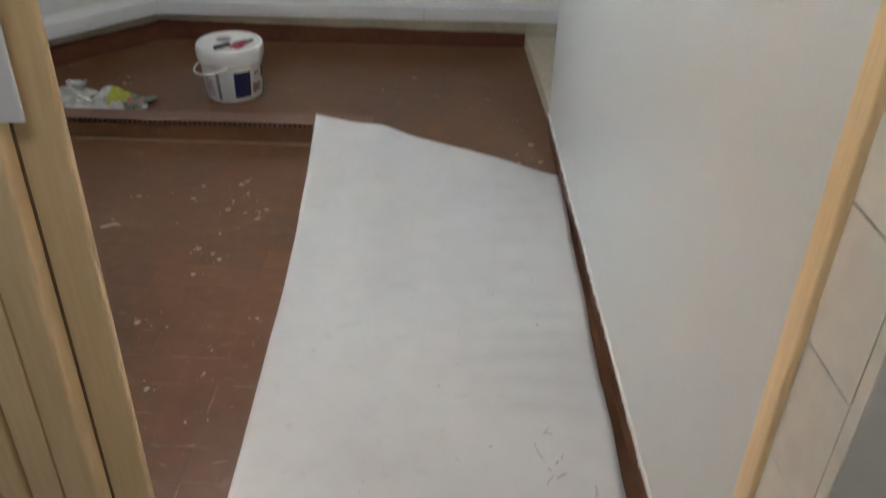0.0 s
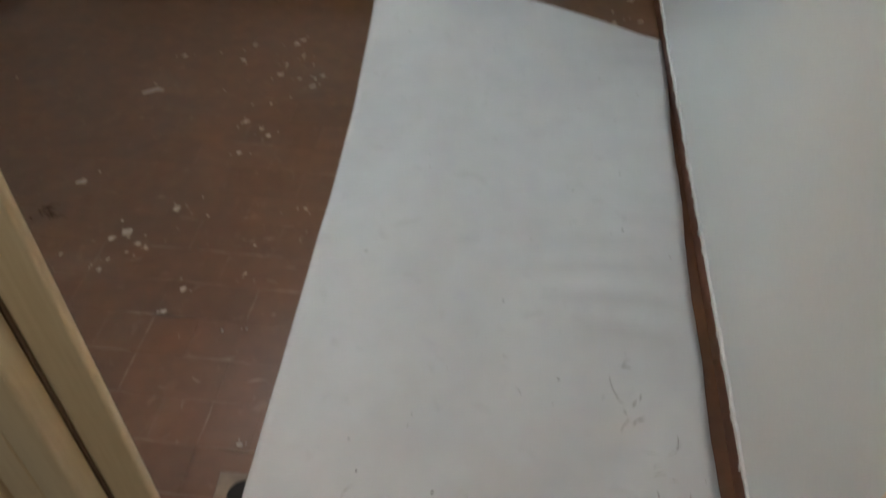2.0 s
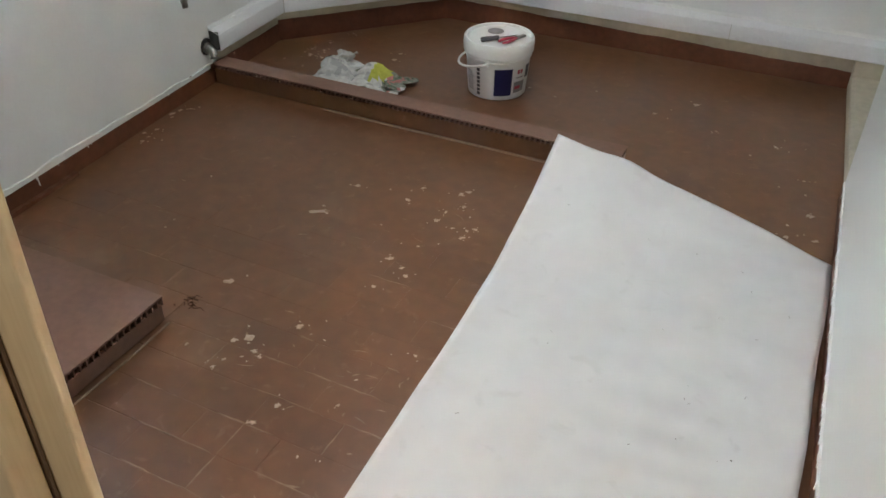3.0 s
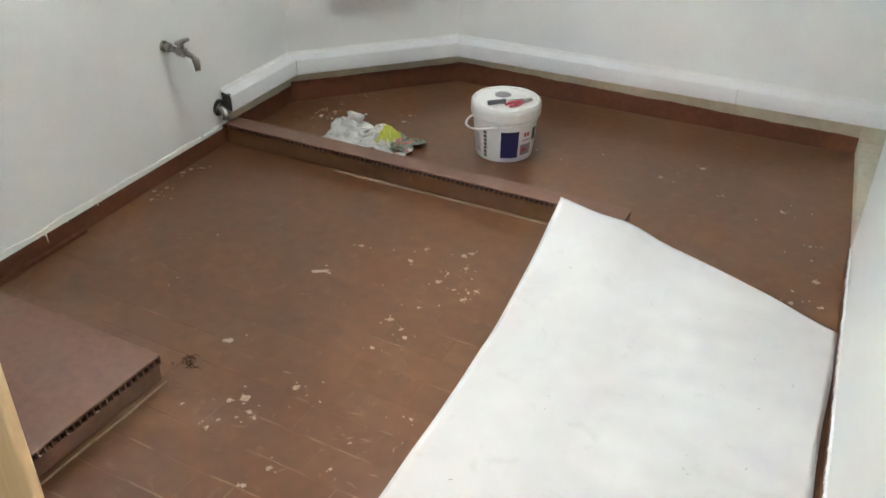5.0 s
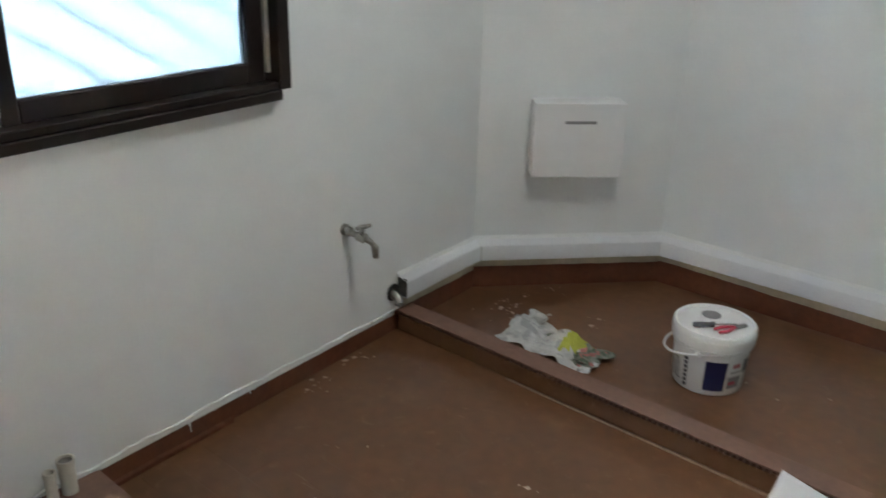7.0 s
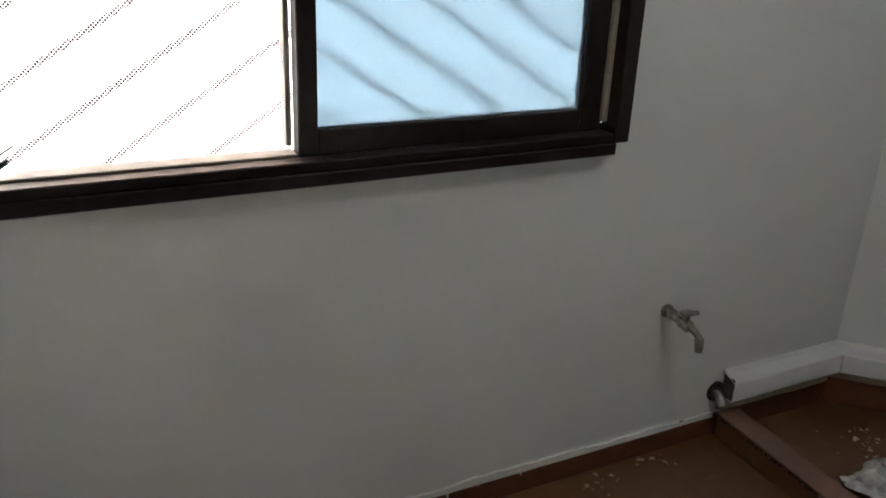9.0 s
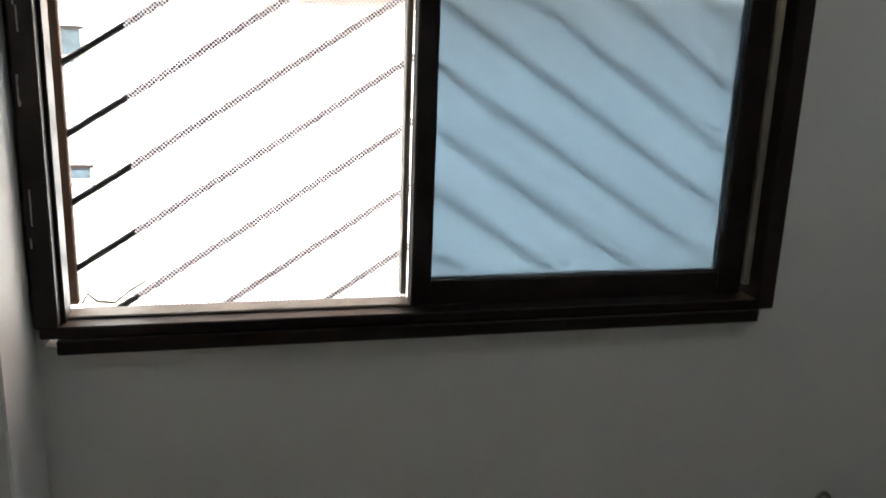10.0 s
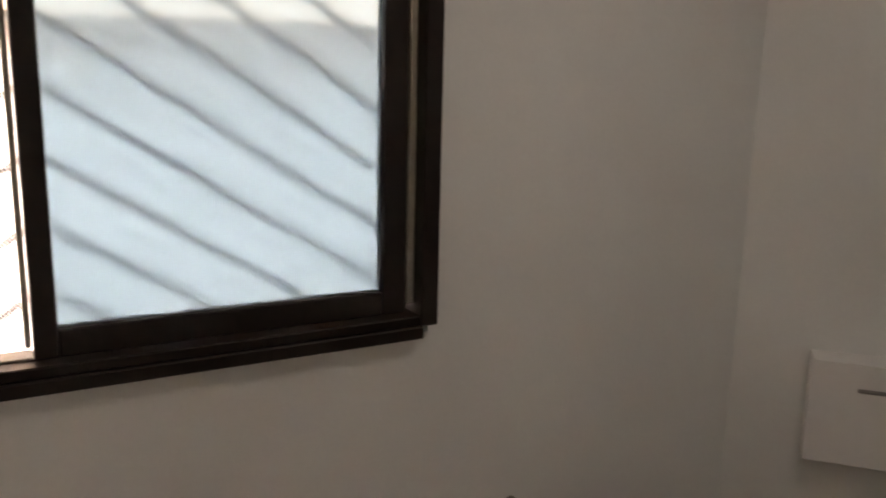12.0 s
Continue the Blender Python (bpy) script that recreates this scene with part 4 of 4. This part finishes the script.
def streak(points, width, z=FL + 0.0012):
    last = None
    for i, (px, py) in enumerate(points):
        nx, ny = points[min(i + 1, len(points) - 1)]
        ox, oy = points[max(i - 1, 0)]
        d = Vector((nx - ox, ny - oy)).normalized()
        w = width * (0.25 + math.sin(math.pi * i / (len(points) - 1))) * rnd.uniform(0.5, 1.2)
        a = marks.verts.new((px - d.y * w, py + d.x * w, z))
        b = marks.verts.new((px + d.y * w, py - d.x * w, z))
        if last:
            marks.faces.new((last[0], last[1], b, a))
        last = (a, b)


for row in range(-5, 7):
    for k in range(5 if row < 3 else 2):
        a0 = rnd.uniform(-0.38, 0.30) if row < 3 else rnd.uniform(-1.0, 0.35)
        L = rnd.uniform(0.04, 0.20)
        streak([on_floor(a0 + L * i / 7, row * rowp + rnd.uniform(-0.0015, 0.0015)) for i in range(8)], rnd.uniform(0.0008, 0.0019))
for row, col in ((-2, 0), (-1, 0), (-3, 1), (1, -1), (0, 1)):
    streak([on_floor(col * colp + rnd.uniform(-0.001, 0.001), (row + i / 7) * rowp) for i in range(8)], 0.0014)
for cx, cy, sx, sy, count in ((-0.58, 0.98, 0.07, 0.13, 22), (-0.72, 1.62, 0.13, 0.15, 16), (0.15, 2.55, 0.15, 0.12, 10), (-0.95, 0.95, 0.12, 0.12, 8), (-0.62, 0.5, 0.10, 0.14, 12), (-1.5, 1.7, 0.3, 0.3, 8)):
    for k in range(count):
        x, y, a, rad, span = rnd.gauss(cx, sx), rnd.gauss(cy, sy), rnd.uniform(0, 6.28), rnd.uniform(0.02, 0.07), rnd.uniform(0.3, 1.0)
        if x < -1.88 or x > 0.4 or 2.2 < y < 2.36:
            continue
        streak([(x + rad * math.cos(a + span * i / 6), y + 0.5 * rad * math.sin(a + span * i / 6)) for i in range(7)], rnd.uniform(0.0006, 0.0026))
for k in range(20):
    x, y, a = rnd.gauss(-0.12, 0.06), rnd.gauss(-0.10, 0.025), rnd.uniform(0.2, 2.2)
    L = rnd.uniform(0.008, 0.035)
    streak([(x + L * math.cos(a) * i / 5, y + L * math.sin(a) * i / 5) for i in range(6)], rnd.uniform(0.0004, 0.0014), 0.0012)
tagged(part("rubbed_marks", marks, JOINT), "pale mortar smears and rubbed marks on the brown floor", "floor marks", "", "stuff")

# strands of dried dirt by the slab corner
strands = bmesh.new()
for k in range(18):
    a = rnd.uniform(-1.2, 1.0) if k < 18 else rnd.uniform(2, 4)
    L = rnd.uniform(0.010, 0.036)
    x0, y0 = -1.175 + rnd.gauss(0, 0.020), 1.045 + rnd.gauss(0, 0.013)
    mid = (x0 + 0.5 * L * math.cos(a + 0.5), y0 + 0.5 * L * math.sin(a + 0.5), FL + rnd.uniform(0.002, 0.006))
    merge(strands, tube([(x0, y0, FL + 0.001), mid, (x0 + L * math.cos(a), y0 + 0.7 * L * math.sin(a), FL + 0.001)], [0.0015, 0.0012, 0.0006], 5))
tagged(part("dirt_strands", strands, DIRT), "dark brown dried strands on the floor beside the slab", "dirt", "", "stuff")

hall_left = bpy.data.objects["hall_wall_left"]
hall_right = bpy.data.objects["hall_wall_right"]
for k in range(11):
    ob = new("wall_tile", tile_mesh(0.084, 0.197, 0.006, TILE_MARBLE, "w"))
    ob.parent = hall_left
    ob.matrix_local = Matrix.Translation((-0.646, -0.097, 0.002 + 0.2 * k)) @ Matrix(((0, 0, 1, 0), (1, 0, 0, 0), (0, 1, 0, 0), (0, 0, 0, 1)))
for k in range(11):
    ob = new("wall_tile", tile_mesh(0.134, 0.197, 0.006, TILE_WHITE, "r"))
    ob.parent = hall_right
    ob.matrix_local = Matrix.Translation((0.460, -0.1395, 0.002 + 0.2 * k)) @ Matrix(((0, 0, -1, 0), (1, 0, 0, 0), (0, 1, 0, 0), (0, 0, 0, 1)))
